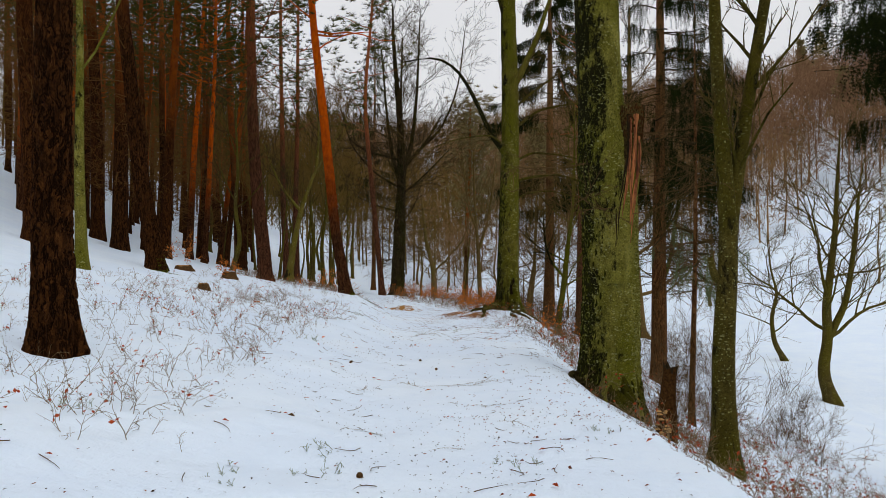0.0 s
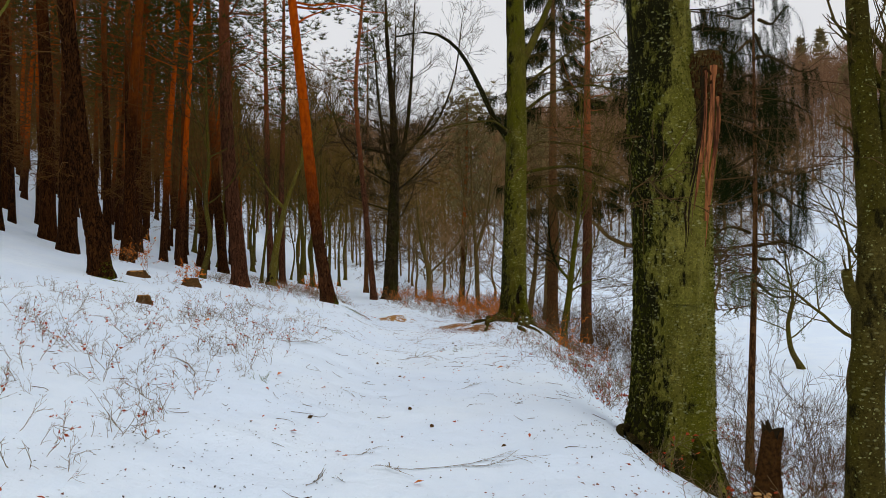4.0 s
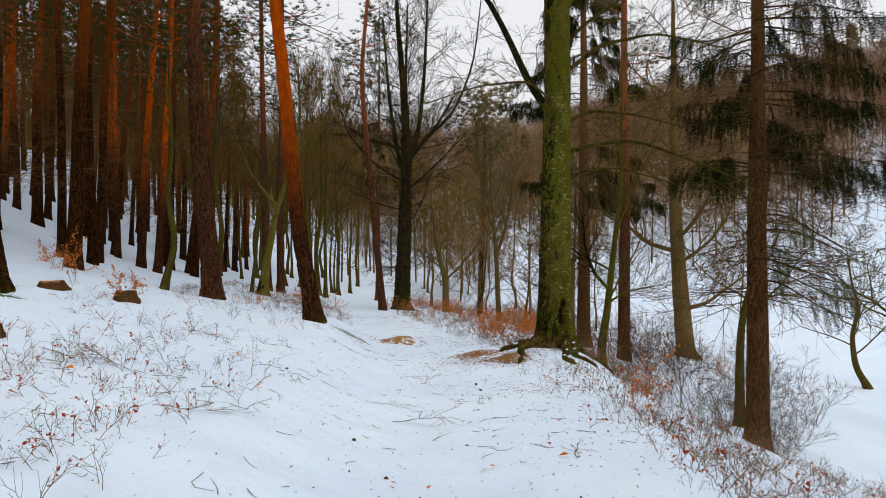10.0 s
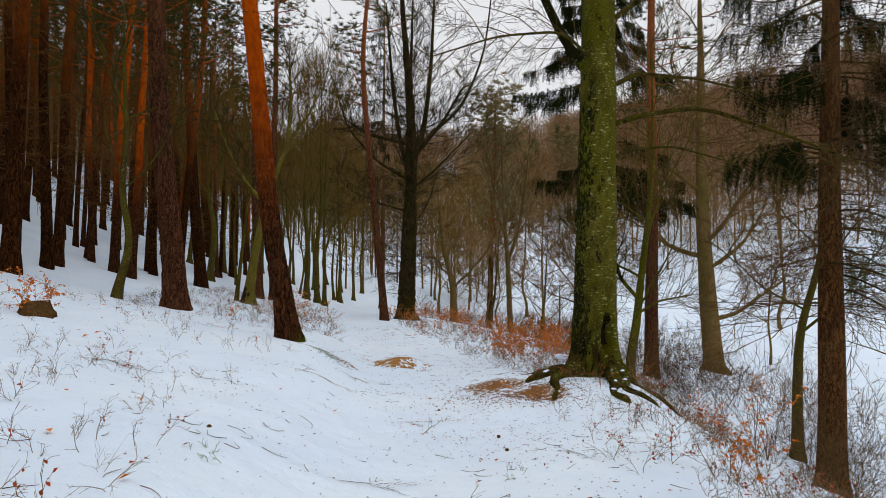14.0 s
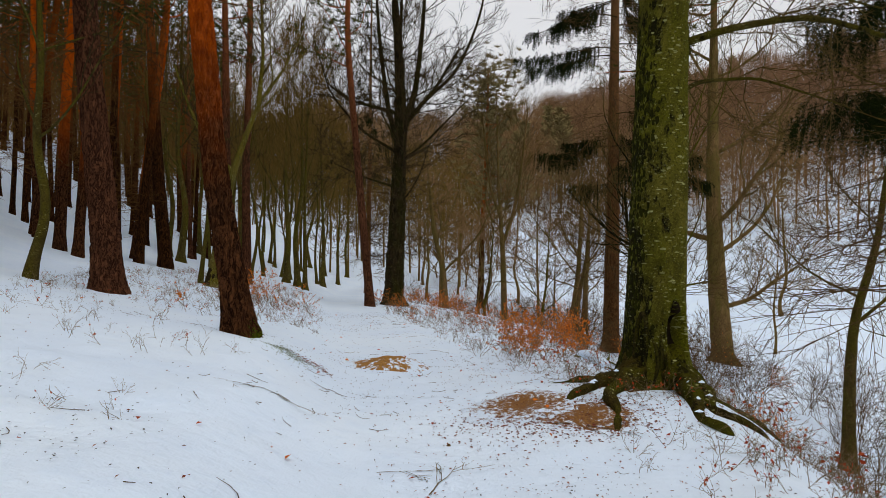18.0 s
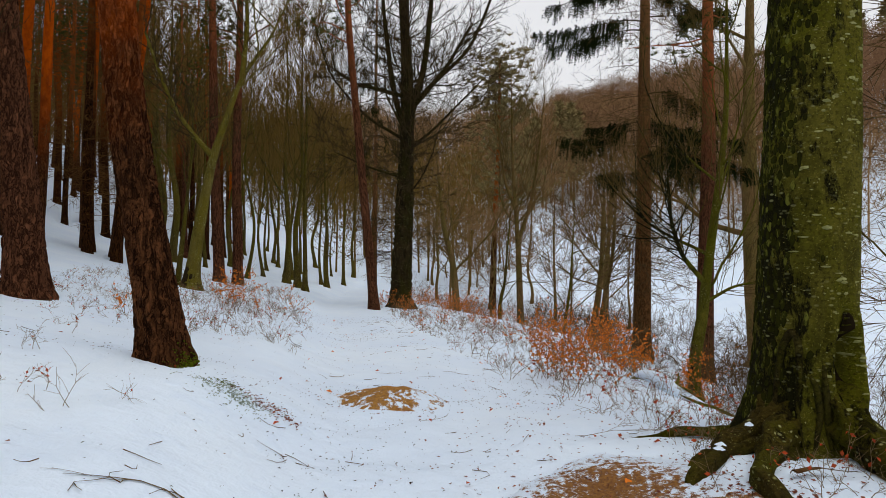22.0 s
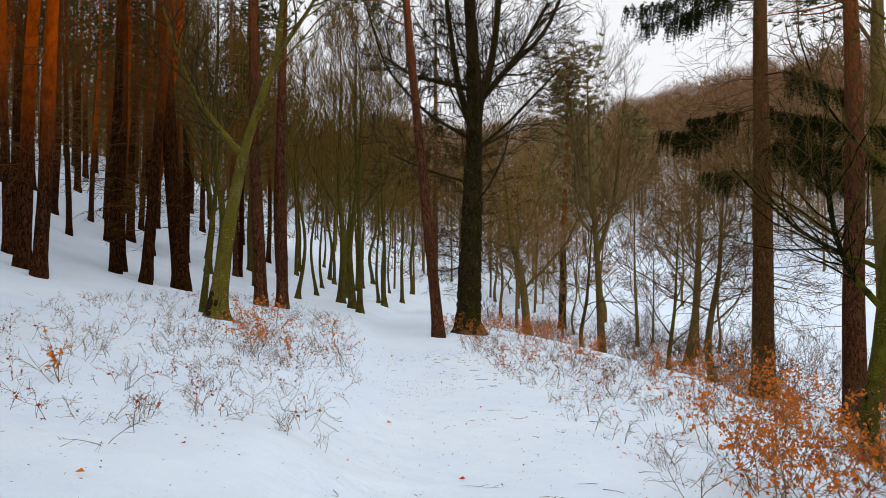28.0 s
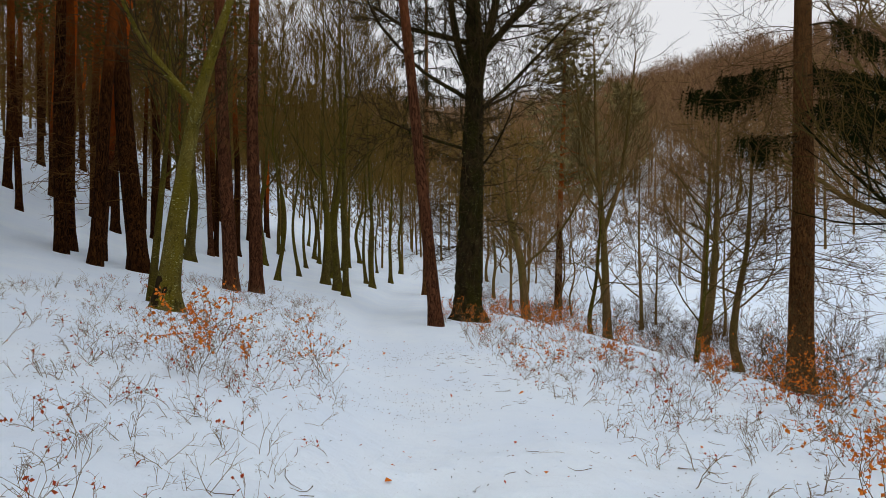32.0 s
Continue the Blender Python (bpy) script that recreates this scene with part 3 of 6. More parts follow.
def stem_radius(pts, d, total, top=0.2, flare=0.35, reach=0.25):
    h = np.maximum(pts[:, 2], -0.3)
    return d / 2 * (1 - (1 - top) * np.clip(h / total, 0, 1) ** 0.9) * (1 + flare * np.exp(-np.maximum(h, 0) / reach))


def tufts(at, rng, count=10, size=0.22, width=0.016):
    """Needle bunches at the places given, as thin blades."""
    at = np.repeat(np.asarray(at, float), count, 0)
    way = rng.normal(0, 1, at.shape)
    way[:, 2] = np.abs(way[:, 2]) * 0.7 + 0.1
    way /= np.linalg.norm(way, axis=1)[:, None]
    side = np.cross(way, rng.normal(0, 1, at.shape))
    side /= np.linalg.norm(side, axis=1)[:, None] + 1e-9
    tip = at + way * (size * rng.uniform(0.6, 1.2, (len(at), 1)))
    return np.stack([at - side * width, at + side * width, tip], 1)


def pine_crown(total, centre, rng, start=0.45, reach=2.8, bunches=20, needle=0.21, width=0.0125):
    wood, green = Geo(), Geo()
    for i in range(26):
        f = start + (1 - start) * (i + rng.random()) / 26
        h = f * total
        p = np.array([np.interp(h, centre[:, 2], centre[:, 0]), 0, h])
        a = rng.uniform(0, 6.283)
        length = reach * (1.15 - 0.75 * (f - start) / (1 - start)) * rng.uniform(0.6, 1.1)
        way = np.array([math.cos(a), math.sin(a), rng.uniform(-0.1, 0.5)])
        n = 6
        pts = [p]
        for _ in range(n - 1):
            way = way + rng.normal(0, 0.16, 3)
            way[2] += 0.06
            way /= np.linalg.norm(way)
            pts.append(pts[-1] + way * length / (n - 1))
        pts = np.array(pts)
        wood.tube(pts, np.linspace(0.035, 0.01, n), 4)
        k = rng.integers(1, n, bunches)
        spots = pts[k] + rng.normal(0, 0.9 if bunches > 30 else 0.30, (bunches, 3))
        green.tris(tufts(spots, rng, 24, needle, width))
    return wood, green


def dead_twigs(total, centre, rng, count, low=2.0, high=0.6, longest=2.1):
    wood = Geo()
    for _ in range(count):
        h = rng.uniform(low, high * total)
        p = np.array([np.interp(h, centre[:, 2], centre[:, 0]), 0, h])
        a = rng.uniform(0, 6.283)
        grow(wood, wood, p, np.array([math.cos(a), math.sin(a), rng.uniform(-0.3, 0.35)]), rng.uniform(0.3, longest), rng.uniform(0.009, 0.02), [rng.integers(2, 6), 3], rng, up=-0.02, wild=0.16, least=0.006, blade=True)
    return wood


PINE_LABEL = {
    "pine_bark": "tall Scots pine with brown bark turning orange above",
    "dark_pine_bark": "tall dark-barked Scots pine standing in snow",
    "red_pine_bark": "leaning Scots pine with cracked red-brown bark, orange above",
    "rose_pine_bark": "slim pine with rose-brown bark standing in snow",
}


def pine(x, y, d, total, bends, material=None, seed=1, fine=False, crown=True, twigs=44, label="", moss=0.0, bushy=False):
    material = material or PINE
    rng = np.random.default_rng(seed)
    tree = thing("pine_tree", x, y, ground_z(x, y), label or PINE_LABEL[material.name], "tree", "pines on the slope")
    rings = spine(total, bends, 170 if fine else 28)
    if fine:
        rings = np.concatenate([spine(total, bends, 640)[:400], spine(total, bends, 640)[400::6]])
    rad = stem_radius(rings, d * 1.06, total, 0.25, 0.13, 0.2)
    wob = lumps(0.12, seed, 0.24, 5)
    if fine:
        foot, bark = lumps(0.08, seed, 0.36, 5), plates(0.024, 8.0, 5.0, seed)
        wob = lambda r, th, z: foot(r, th, z) + (bark(r, th, z) - r) * (1 - 0.7 * S(4.0, 7.0, z))
    trunk = Geo().tube(rings, rad, 84 if fine else 12, wob)
    trunk = part("trunk", trunk, material, tree, smooth=not fine)
    if moss:
        mrng = np.random.default_rng(seed)
        m = 320
        part("foot_moss", scales_on(Geo(), rings, rad, wob, mrng.normal(-0.35, 0.35, m), -0.1 + np.abs(mrng.normal(0, moss, m)), mrng.uniform(0.006, 0.018, m), mrng.uniform(0.008, 0.024, m), mrng, 0.012, 0.3), MOSS, trunk, "green moss at the foot", smooth=False)
    part("dead_wood", dead_twigs(total, rings, rng, twigs, 4.2 if fine else 2.0), TWIG_WARM, tree)
    if crown:
        wood, green = pine_crown(total, rings, rng, 0.4, 4.4, 34, 0.5, 0.04) if bushy else pine_crown(total, rings, rng)
        part("crown_wood", wood, material, tree)
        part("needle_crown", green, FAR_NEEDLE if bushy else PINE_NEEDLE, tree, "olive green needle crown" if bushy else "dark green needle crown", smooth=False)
    return tree


def bare_tree(x, y, d, total, bends, material, twig, seed=1, limbs=9, kids=(5, 5, 3), first=0.3, reach=0.38, up=0.12, label="", name="beech_tree", sides=14, flare=0.24, fork=(), angle=0.8, thin=0.006, group="", turn=0.0, blade=True, stout=1.0, lichen=0, hollow=None, shoots=0):
    rng = np.random.default_rng(seed)
    tree = thing(name, x, y, ground_z(x, y), label or "bare young beech tree with greenish bark in snow", "tree", group, turn)
    rings = spine(total, bends, 34)
    rad = stem_radius(rings, d, total, 0.1, flare, 0.3)
    wob = lumps(0.16 if stout == 1.0 else 0.36, seed, 0.22, 4)
    if lichen or hollow:
        n = 420 if shoots else 160
        rings = np.concatenate([spine(total, bends, n)[:n * 9 // 16], spine(total, bends, n)[n * 9 // 16::4]])
        rad = stem_radius(rings, d, total, 0.1, flare, 0.3)
    if shoots:
        smooth_wob, rough_wob = wob, plates(0.07, 5.0, 2.2, seed)
        wob = lambda r, th, z: smooth_wob(r, th, z) + rough_wob(r, th, z) - r
    part("trunk", Geo().tube(rings, rad, 64 if shoots else 28 if lichen else sides, wob), material, tree)
    if lichen:
        lrng = np.random.default_rng(seed + 7)
        part("lichen", scales_on(Geo(), rings, rad, wob, lrng.uniform(-3.0, 0.3, lichen), lrng.uniform(0.1, total * 0.6, lichen), lrng.uniform(0.008, 0.03, lichen), lrng.uniform(0.008, 0.025, lichen), lrng, 0.003, 0.0, 0.0, 0.35), PALE_LICHEN, tree, "pale lichen spots")
    if hollow:
        # black patches laid on the bark, painting the shade of a cavity
        lrng = np.random.default_rng(seed + 8)
        part("hollow", scales_on(Geo(), rings, rad, wob, lrng.normal(hollow[0], 0.3, 24), lrng.uniform(0.02, hollow[1], 24), lrng.uniform(0.1, 0.2, 24), lrng.uniform(0.15, 0.3, 24), lrng, 0.006), SHADE_AND_DARK, tree, "black patches for the shade of a cavity at the foot")
    fine = Geo()
    for path, r0, r1 in fork:
        pts = np.array(path, float)
        t = np.linspace(0, len(pts) - 1, 14)
        pts = np.stack([np.interp(t, np.arange(len(pts)), pts[:, i]) for i in range(3)], -1)
        pts[1:-1] = (pts[:-2] + pts[1:-1] * 2 + pts[2:]) / 4
        wood = Geo().tube(pts, np.linspace(r0, r1, len(pts)), 10, lumps(0.14, seed))
        for i in range(3, 14, 1) if pts[-1, 2] - pts[0, 2] > 0.8 or r1 < 0.029 else ():
            for _ in range(2):
                out = turn_from(pts[i] - pts[i - 1], angle, rng.uniform(0, 6.28))
                grow(wood, fine, pts[i], out, rng.uniform(0.4, 1.0) * reach * total * 0.6, max(thin * 1.4, r1 * 0.55), list(kids[1:]), rng, up, least=thin, blade=blade)
        part("limb", wood, material, tree)
    for i in range(limbs):
        f = first + (0.98 - first) * (i + rng.random()) / limbs
        h = f * total
        j = min(len(rings) - 2, int(np.searchsorted(rings[:, 2], h)))
        a = i * 2.4 + rng.uniform(-0.5, 0.5)
        way = np.array([math.cos(a), math.sin(a), rng.uniform(0.3, 1.0)])
        size = reach * total * (1.1 - 0.75 * (f - first)) * rng.uniform(0.7, 1.1)
        wood = Geo()
        grow(wood, fine, rings[j], way, size, max(0.024, rad[j] * stout * rng.uniform(0.3, 0.45)), list(kids), rng, up, least=thin, blade=blade)
        part("limb", wood, material, tree)
    for _ in range(shoots):
        h = rng.uniform(0.12, 0.62) * total
        j = min(len(rings) - 2, int(np.searchsorted(rings[:, 2], h)))
        a = rng.uniform(0, 6.283)
        way = np.array([math.cos(a), math.sin(a), rng.uniform(-0.3, 0.5)])
        grow(fine, fine, rings[j] + way * rad[j] * 0.8, way, rng.uniform(0.4, 2.0), rng.uniform(0.012, 0.021), [5, 4], rng, 0.03, wild=0.22, least=0.007, blade=True)
    if fine.n:
        part("twig_crown", fine, twig, tree, "fine bare twigs")
    return tree


def needle_spray(geo, p, way, length, rng, size=0.06, hang=0.5, close=0):
    """One twig set with needles, finer where the tree stands close to the path."""
    width, size, step = ((0.0095, size, 0.09), (0.0058, 0.042, 0.07), (0.0034, 0.026, 0.04))[close]
    n = max(4, int(length / step))
    pts, d = [np.array(p)], np.array(way, float)
    for _ in range(n):
        d = d + rng.normal(0, 0.06, 3) + (0, 0, -hang * 0.12)
        d /= np.linalg.norm(d)
        pts.append(pts[-1] + d * length / n)
    pts = np.array(pts)
    at = np.repeat(pts, 12, 0)
    w = rng.normal(0, 1, at.shape) + np.repeat(np.gradient(pts, axis=0), 12, 0) * 14
    w /= np.linalg.norm(w, axis=1)[:, None]
    side = np.cross(w, rng.normal(0, 1, at.shape))
    side /= np.linalg.norm(side, axis=1)[:, None] + 1e-9
    at = at + rng.normal(0, 0.012, at.shape)
    geo.tris(np.stack([at - side * width, at + side * width, at + w * size * rng.uniform(0.7, 1.5, (len(at), 1))], 1))


def spruce(x, y, d, total, bends, live, seed=1, material=None, dead=40, dead_to=0.7, dead_length=2.6, density=24, crown_from=None, label="tall spruce with drooping dark green branches", low=1.2, close=0):
    rng = np.random.default_rng(seed)
    tree = thing("spruce_tree", x, y, ground_z(x, y), label, "tree", "spruces on the bank")
    rings = spine(total, bends, 30)
    part("trunk", Geo().tube(rings, stem_radius(rings, d, total, 0.15, 0.2, 0.25), 18, lumps(0.08, seed, 0.2, 5)), material or SPRUCE, tree)
    bare = Geo()
    for _ in range(dead):
        h = rng.uniform(low, dead_to * total)
        a = rng.uniform(0, 6.283)
        p = np.array([np.interp(h, rings[:, 2], rings[:, 0]), 0, h])
        grow(bare, bare, p, np.array([math.cos(a), math.sin(a), -0.05]), rng.uniform(0.4, 1) * dead_length, 0.016, [rng.integers(5, 10), 4], rng, up=-0.03, wild=0.07, spread=0.85, least=0.006, blade=True)
    part("dead_wood", bare, TWIG, tree, "bare brown dead branches")
    branches = list(live)
    if crown_from:
        h = crown_from
        while h < total - 0.5:
            for k in range(4):
                branches.append((h, math.degrees(rng.uniform(0, 6.283)), (total - h) * 0.2 + 0.5))
            h += 0.9
    for h, turn, length, *pale in branches:
        a = radians(turn)
        sag = 2.1 if pale else 1.0
        out = np.array([math.cos(a), math.sin(a), 0])
        t = np.linspace(0, 1, 9)
        p0 = np.array([np.interp(h, rings[:, 2], rings[:, 0]), 0, h])
        pts = p0 + out * (t * length)[:, None]
        pts[:, 2] += length * sag * (0.10 * t - 0.62 * t**2 + 0.36 * t**3) + 0.10 * np.sin(t * 5 + h * 3)
        pts += np.cross(out, (0, 0, 1)) * (0.12 * length * np.sin(t * 3 + h * 5))[:, None]
        wood, green = Geo(), Geo()
        wood.tube(pts, np.linspace(0.03, 0.008, 9), 5)
        side = np.cross(out, (0, 0, 1))
        knots = rng.uniform(0.25, 1.0, max(6, int(length * 6)))
        for _ in range(int((4 if pale else density) * 2.8 * length)):
            f = float(np.clip(rng.choice(knots) + rng.normal(0, 0.035), 0.15, 1.0))
            q = np.array([np.interp(f, t, pts[:, i]) for i in range(3)]) + rng.normal(0, 0.07, 3)
            s = rng.choice([-1, 1]) * rng.uniform(0.2, 1)
            reach = rng.uniform(0.25, 0.95) * (1.1 - 0.45 * f)
            needle_spray(green, q, out * rng.uniform(-0.1, 0.7) + side * s * 0.7 + np.array([0, 0, rng.uniform(-2.6, 0.0)]), reach, rng, hang=1.6, close=close)
        limb = part("branch", wood, TWIG_DARK, tree)
        part("foliage", green, FIR_NEEDLE if pale else SPRUCE_NEEDLE, limb, "hanging green needle sprays", smooth=False)
    return tree

# ---- the trees that stand along the path ----

pine(-3.64, 6.16, 0.36, 16, [(1.2, -0.01), (3.3, 0.0)], PINE_DARK, 11, True, twigs=6, label="stout pine with dark deeply cracked bark in snow")
pine(-3.05, 20.97, 0.355, 17, [(1.7, -0.37), (4.9, -0.71), (7.2, -0.94), (9.2, -1.16)], PINE_RED, 12, True, twigs=8, moss=0.09)
pine(-3.65, 39.4, 0.36, 21, [(2.5, -0.23), (9.3, -0.91), (12.0, -1.08), (17.8, -0.57)], PINE_ROSE, 13, twigs=10, label="slim crooked pine with reddish bark beside the path")
pine(-6.56, 24.3, 0.5, 19, [(4.1, -0.43), (8.1, -0.55), (10.5, -0.6)], PINE_ROSE, 14, True, label="tall pine with rose-brown cracked bark on the slope")
pine(-7.47, 17.25, 0.43, 18, [(2.4, -0.54), (5.5, -0.83), (7.2, -0.99)], PINE_DARK, 15, True, moss=0.22)
pine(-10.17, 23.89, 0.37, 19, [(4.1, 0.17), (8.7, 0.48)], PINE, 16)
pine(-9.4, 39.3, 0.40, 20, [(4.5, -0.17), (10.1, -0.3)], PINE_ROSE, 17, twigs=14)
pine(-8.95, 40.0, 0.38, 20, [(4.7, -0.05), (10.4, 0.06)], PINE_ROSE, 18, twigs=14)
pine(-12.02, 39.2, 0.52, 21, [(4.0, -0.33), (9.6, -0.73)], PINE_DARK, 19)
pine(-12.42, 29.18, 0.31, 19, [(7.1, 0.32), (11.9, 0.67), (14.3, 0.92)], PINE, 20)
pine(-12.22, 26.84, 0.26, 18, [(6.3, -0.12), (12.9, -0.2)], PINE_DARK, 21)
pine(-15.06, 40.30, 0.30, 22, [(7.4, 0.43), (20.0, 1.1)], PINE_RED, 22)
pine(-14.76, 40.20, 0.31, 22, [(12.4, 0.14), (20.0, 0.24)], PINE, 23)
pine(-13.64, 39.77, 0.34, 21, [(9.7, 1.35), (16.0, 1.5), (19.0, 1.2)], PINE_RED, 24)
pine(-14.63, 25.07, 0.21, 20, [(6.8, -0.16), (16.1, -0.78)], PINE_DARK, 26)
pine(-15.46, 35.96, 0.28, 20, [(7.3, 0.74), (16.8, 1.67)], PINE, 27)
pine(-13.00, 33.43, 0.33, 20, [(6.3, 0.36), (13.5, 0.84)], PINE_RED, 28)
pine(-14.14, 38.86, 0.32, 21, [(8.0, 0.16), (17.0, 0.33)], PINE_DARK, 29)
pine(-11.94, 32.67, 0.29, 19, [(4.0, 0.25), (8.2, 0.5)], PINE_RED, 31)
pine(-12.66, 38.11, 0.33, 20, [(5.4, 0.56), (10.8, 1.12)], PINE_DARK, 32)
pine(8.05, 38.4, 0.6, 24, [(6.7, 0.1), (16.8, 0.07)], PINE_ROSE, 33, label="straight pine with reddish bark on the bank")

pine(-17.87, 57.03, 0.28, 19, [(5, 0.20), (11, 0.50)], PINE_DARK, 120)
pine(-20.83, 45.85, 0.24, 20, [(5, -0.10), (11, -0.20)], PINE, 121)
pine(-21.27, 49.17, 0.28, 21, [(5, 0.30), (11, 0.60)], PINE_DARK, 122)
pine(-19.01, 41.65, 0.21, 19, [(5, 0.20), (11, 0.50)], PINE_RED, 123)
pine(-14.85, 35.21, 0.23, 20, [(5, -0.10), (11, -0.20)], PINE_RED, 124)
pine(-22.62, 57.97, 0.27, 19, [(5, 0.20), (11, 0.50)], PINE, 126)
pine(-11.69, 27.54, 0.29, 20, [(5, -0.10), (11, -0.20)], PINE_DARK, 127)
pine(-18.40, 39.97, 0.23, 21, [(5, 0.30), (11, 0.60)], PINE, 128)
pine(-19.80, 41.29, 0.21, 19, [(5, 0.20), (11, 0.50)], PINE_DARK, 129)
pine(-17.81, 56.29, 0.30, 20, [(5, -0.10), (11, -0.20)], PINE_ROSE, 130)
pine(-26.12, 54.95, 0.28, 21, [(5, 0.30), (11, 0.60)], PINE_RED, 131)

# the big scarred beech beside the path
def scarred_beech():
    x, y = 2.36, 9.25
    tree = thing("beech_tree", x, y, ground_z(x, y), "huge old mossy beech with a torn-off stem", "tree")
    rings = spine(13, [(1.7, 0.03), (3.0, 0.0), (4.2, -0.15), (5.6, -0.2), (9, -0.34)], 240, down=0.9)
    rad = 0.41 * (1 - 0.07 * rings[:, 2] / 4) * (1 - 0.2 * S(3.2, 4.4, rings[:, 2]))
    base = lumps(0.10, 3.3)

    def wobble(r, th, z):
        r = base(r, th, z)
        low = np.exp(-np.maximum(z + 0.1, 0) / 0.38)
        fin = np.maximum(0, np.cos(7 * th + 0.8 * np.sin(3 * th) + 1.0))
        side = 0.14 + 0.52 * np.maximum(0, -np.cos(th)) + 0.2 * np.maximum(0, -np.sin(th))
        r = r * (1 + low * side * (0.35 + fin)) - 0.05 * low * (1 - fin) + 0.05 * low * np.cos(11 * th + 2 * np.sin(2 * th))
        rough = np.maximum(0, -np.cos(th - 0.5)) * (1 - S(2.2, 4.2, z))
        return r + 0.045 * rough * (vnoise(np.cos(th) * 5, np.sin(th) * 5, z * 4) - 0.6) + 0.012 * (vnoise(np.cos(th) * 16, np.sin(th) * 16, z * 9) - 0.5)

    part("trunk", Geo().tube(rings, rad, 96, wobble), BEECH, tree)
    rng = np.random.default_rng(5)
    # the second stem, broken off, with torn wood down its front
    zz = np.linspace(1.7, 4.12, 70)
    mid = np.stack([0.01 + 0.21 * S(1.7, 3.7, zz), -0.235 + 0.03 * S(1.8, 4, zz), zz], -1)
    thick = (0.17 - 0.02 * S(2, 4, zz)) * (1 + 0.12 * np.exp(-(((zz - 3.95) / 0.12) ** 2)))
    ridge = lumps(0.22, 6.0)

    def stem_skin(r, th, z):
        return ridge(r, th, z) + 0.02 * (vnoise(np.cos(th) * 9, np.sin(th) * 9, z * 3.0) - 0.5)

    stem = Geo().tube(mid, thick, 40, stem_skin)
    ring = stem.v[0].reshape(70, 40, 3)
    th = np.linspace(0, 2 * np.pi, 40, endpoint=False)
    ring[-8:, :, 2] += (np.linspace(0, 1, 8)[:, None] ** 2) * 0.10 * (vnoise(np.cos(th) * 4 + 3, np.sin(th) * 4) - 0.35)
    part("broken_stem_foot", Geo().grid(ring[:44], True), BEECH, tree)
    broken = part("broken_stem", Geo().grid(ring[43:], True), BROKEN, tree, "broken-off brown second stem")
    top = ring[-1]
    part("splintered_top", Geo().fan(top, top.mean(0) - (0, 0, 0.1)), STUMP_BARK, broken, "ragged dark broken top")
    uu = np.linspace(-1, 1, 13)

    def strip(z0, z1, centre, half, lift, wander):
        z = np.linspace(z0, z1, 50)
        a = centre + wander * (vnoise(z * 2.6, centre * 9)[:, None] - 0.5) + uu[None, :] * (half * (0.15 + 0.85 * S(z0, z0 + 0.5, z)) * (0.7 + 0.6 * vnoise(z * 5, 2.0 + centre)))[:, None]
        r = stem_skin(np.interp(z, zz, thick)[:, None] * np.ones(13), a, z[:, None])
        r = r + lift + 0.03 * (vnoise(uu[None, :] * 5 + 4, z[:, None] * 1.3) - 0.5) * (1 - uu[None, :] ** 2) - 0.02 * np.abs(uu)[None, :] ** 4
        return np.stack([np.interp(z, zz, mid[:, 0])[:, None] + r * np.cos(a), np.interp(z, zz, mid[:, 1])[:, None] + r * np.sin(a), z[:, None] + 0 * a], -1)

    part("torn_wood", Geo().grid(strip(2.75, 4.0, -1.32, 0.22, 0.020, 0.25)), SPLIT, broken, "reddish torn bare wood")
    part("torn_wood", Geo().grid(strip(2.5, 3.7, -1.02, 0.15, 0.026, 0.35)), SPLIT, broken, "reddish torn bare wood")
    part("torn_wood", Geo().grid(strip(2.6, 3.95, -1.68, 0.16, 0.012, 0.3)), SPLIT, broken, "reddish torn bare wood")
    part("torn_wood", Geo().grid(strip(2.25, 3.2, -0.75, 0.13, 0.012, 0.3)), SPLIT, broken, "reddish torn bare wood")
    # dark strip on the surface, painting the shade down in the split
    part("hollow", Geo().grid(strip(2.2, 4.0, -2.0, 0.34, 0.008, 0.4)), SHADE_AND_DARK, broken, "dark strip for the shade in the split beside the torn wood")
    part("scaly_bark", bark_scales(mid, thick, stem_skin, 3.7, 4.1, 0.03, 0.07, 4, 0.012, None, 0.4, 0.2), STUMP_SCALE, broken, "ragged dark brown bark", smooth=False)
    for i in range(9):
        a = -2.75 + 0.31 * i + 0.06 * math.sin(i * 5)
        f = np.linspace(0, 1, 12)
        bend = a + 0.12 * np.sin(f * 5 + i)
        out = 0.33 + 0.22 * f**1.6 * (1.2 if i < 3 else 0.8)
        px, py = np.cos(bend) * out, np.sin(bend) * out
        low = height(x + px, y + py) - ground_z(x, y) - 0.04
        pz = 0.34 + 0.14 * math.sin(i * 3) + (low - 0.34 - 0.14 * math.sin(i * 3)) * f**0.9
        part("root", Geo().tube(np.stack([px, py, pz], -1), 0.042 + 0.055 * np.sin(f * 2.6), 12, lumps(0.5, a * 2)), DARK_ROOT, tree, "dark buttress root")
    for a, length in ((-2.8, 0.6), (0.8, 0.5), (2.4, 0.6)):
        f = np.linspace(0, 1, 14)
        bend = a + 0.35 * np.sin(f * 4 + a)
        px, py = np.cos(bend) * (0.34 + f * length * 0.7), np.sin(bend) * (0.34 + f * length * 0.7)
        pz = height(x + px, y + py) - ground_z(x, y) + 0.16 * (1 - f) ** 1.5 + 0.01 - 0.06 * f
        part("root", Geo().tube(np.stack([px, py, pz], -1), np.linspace(0.07, 0.02, 14), 12, lumps(0.5, a * 2)), DARK_ROOT, tree, "dark mossy root")
    lrng = np.random.default_rng(15)
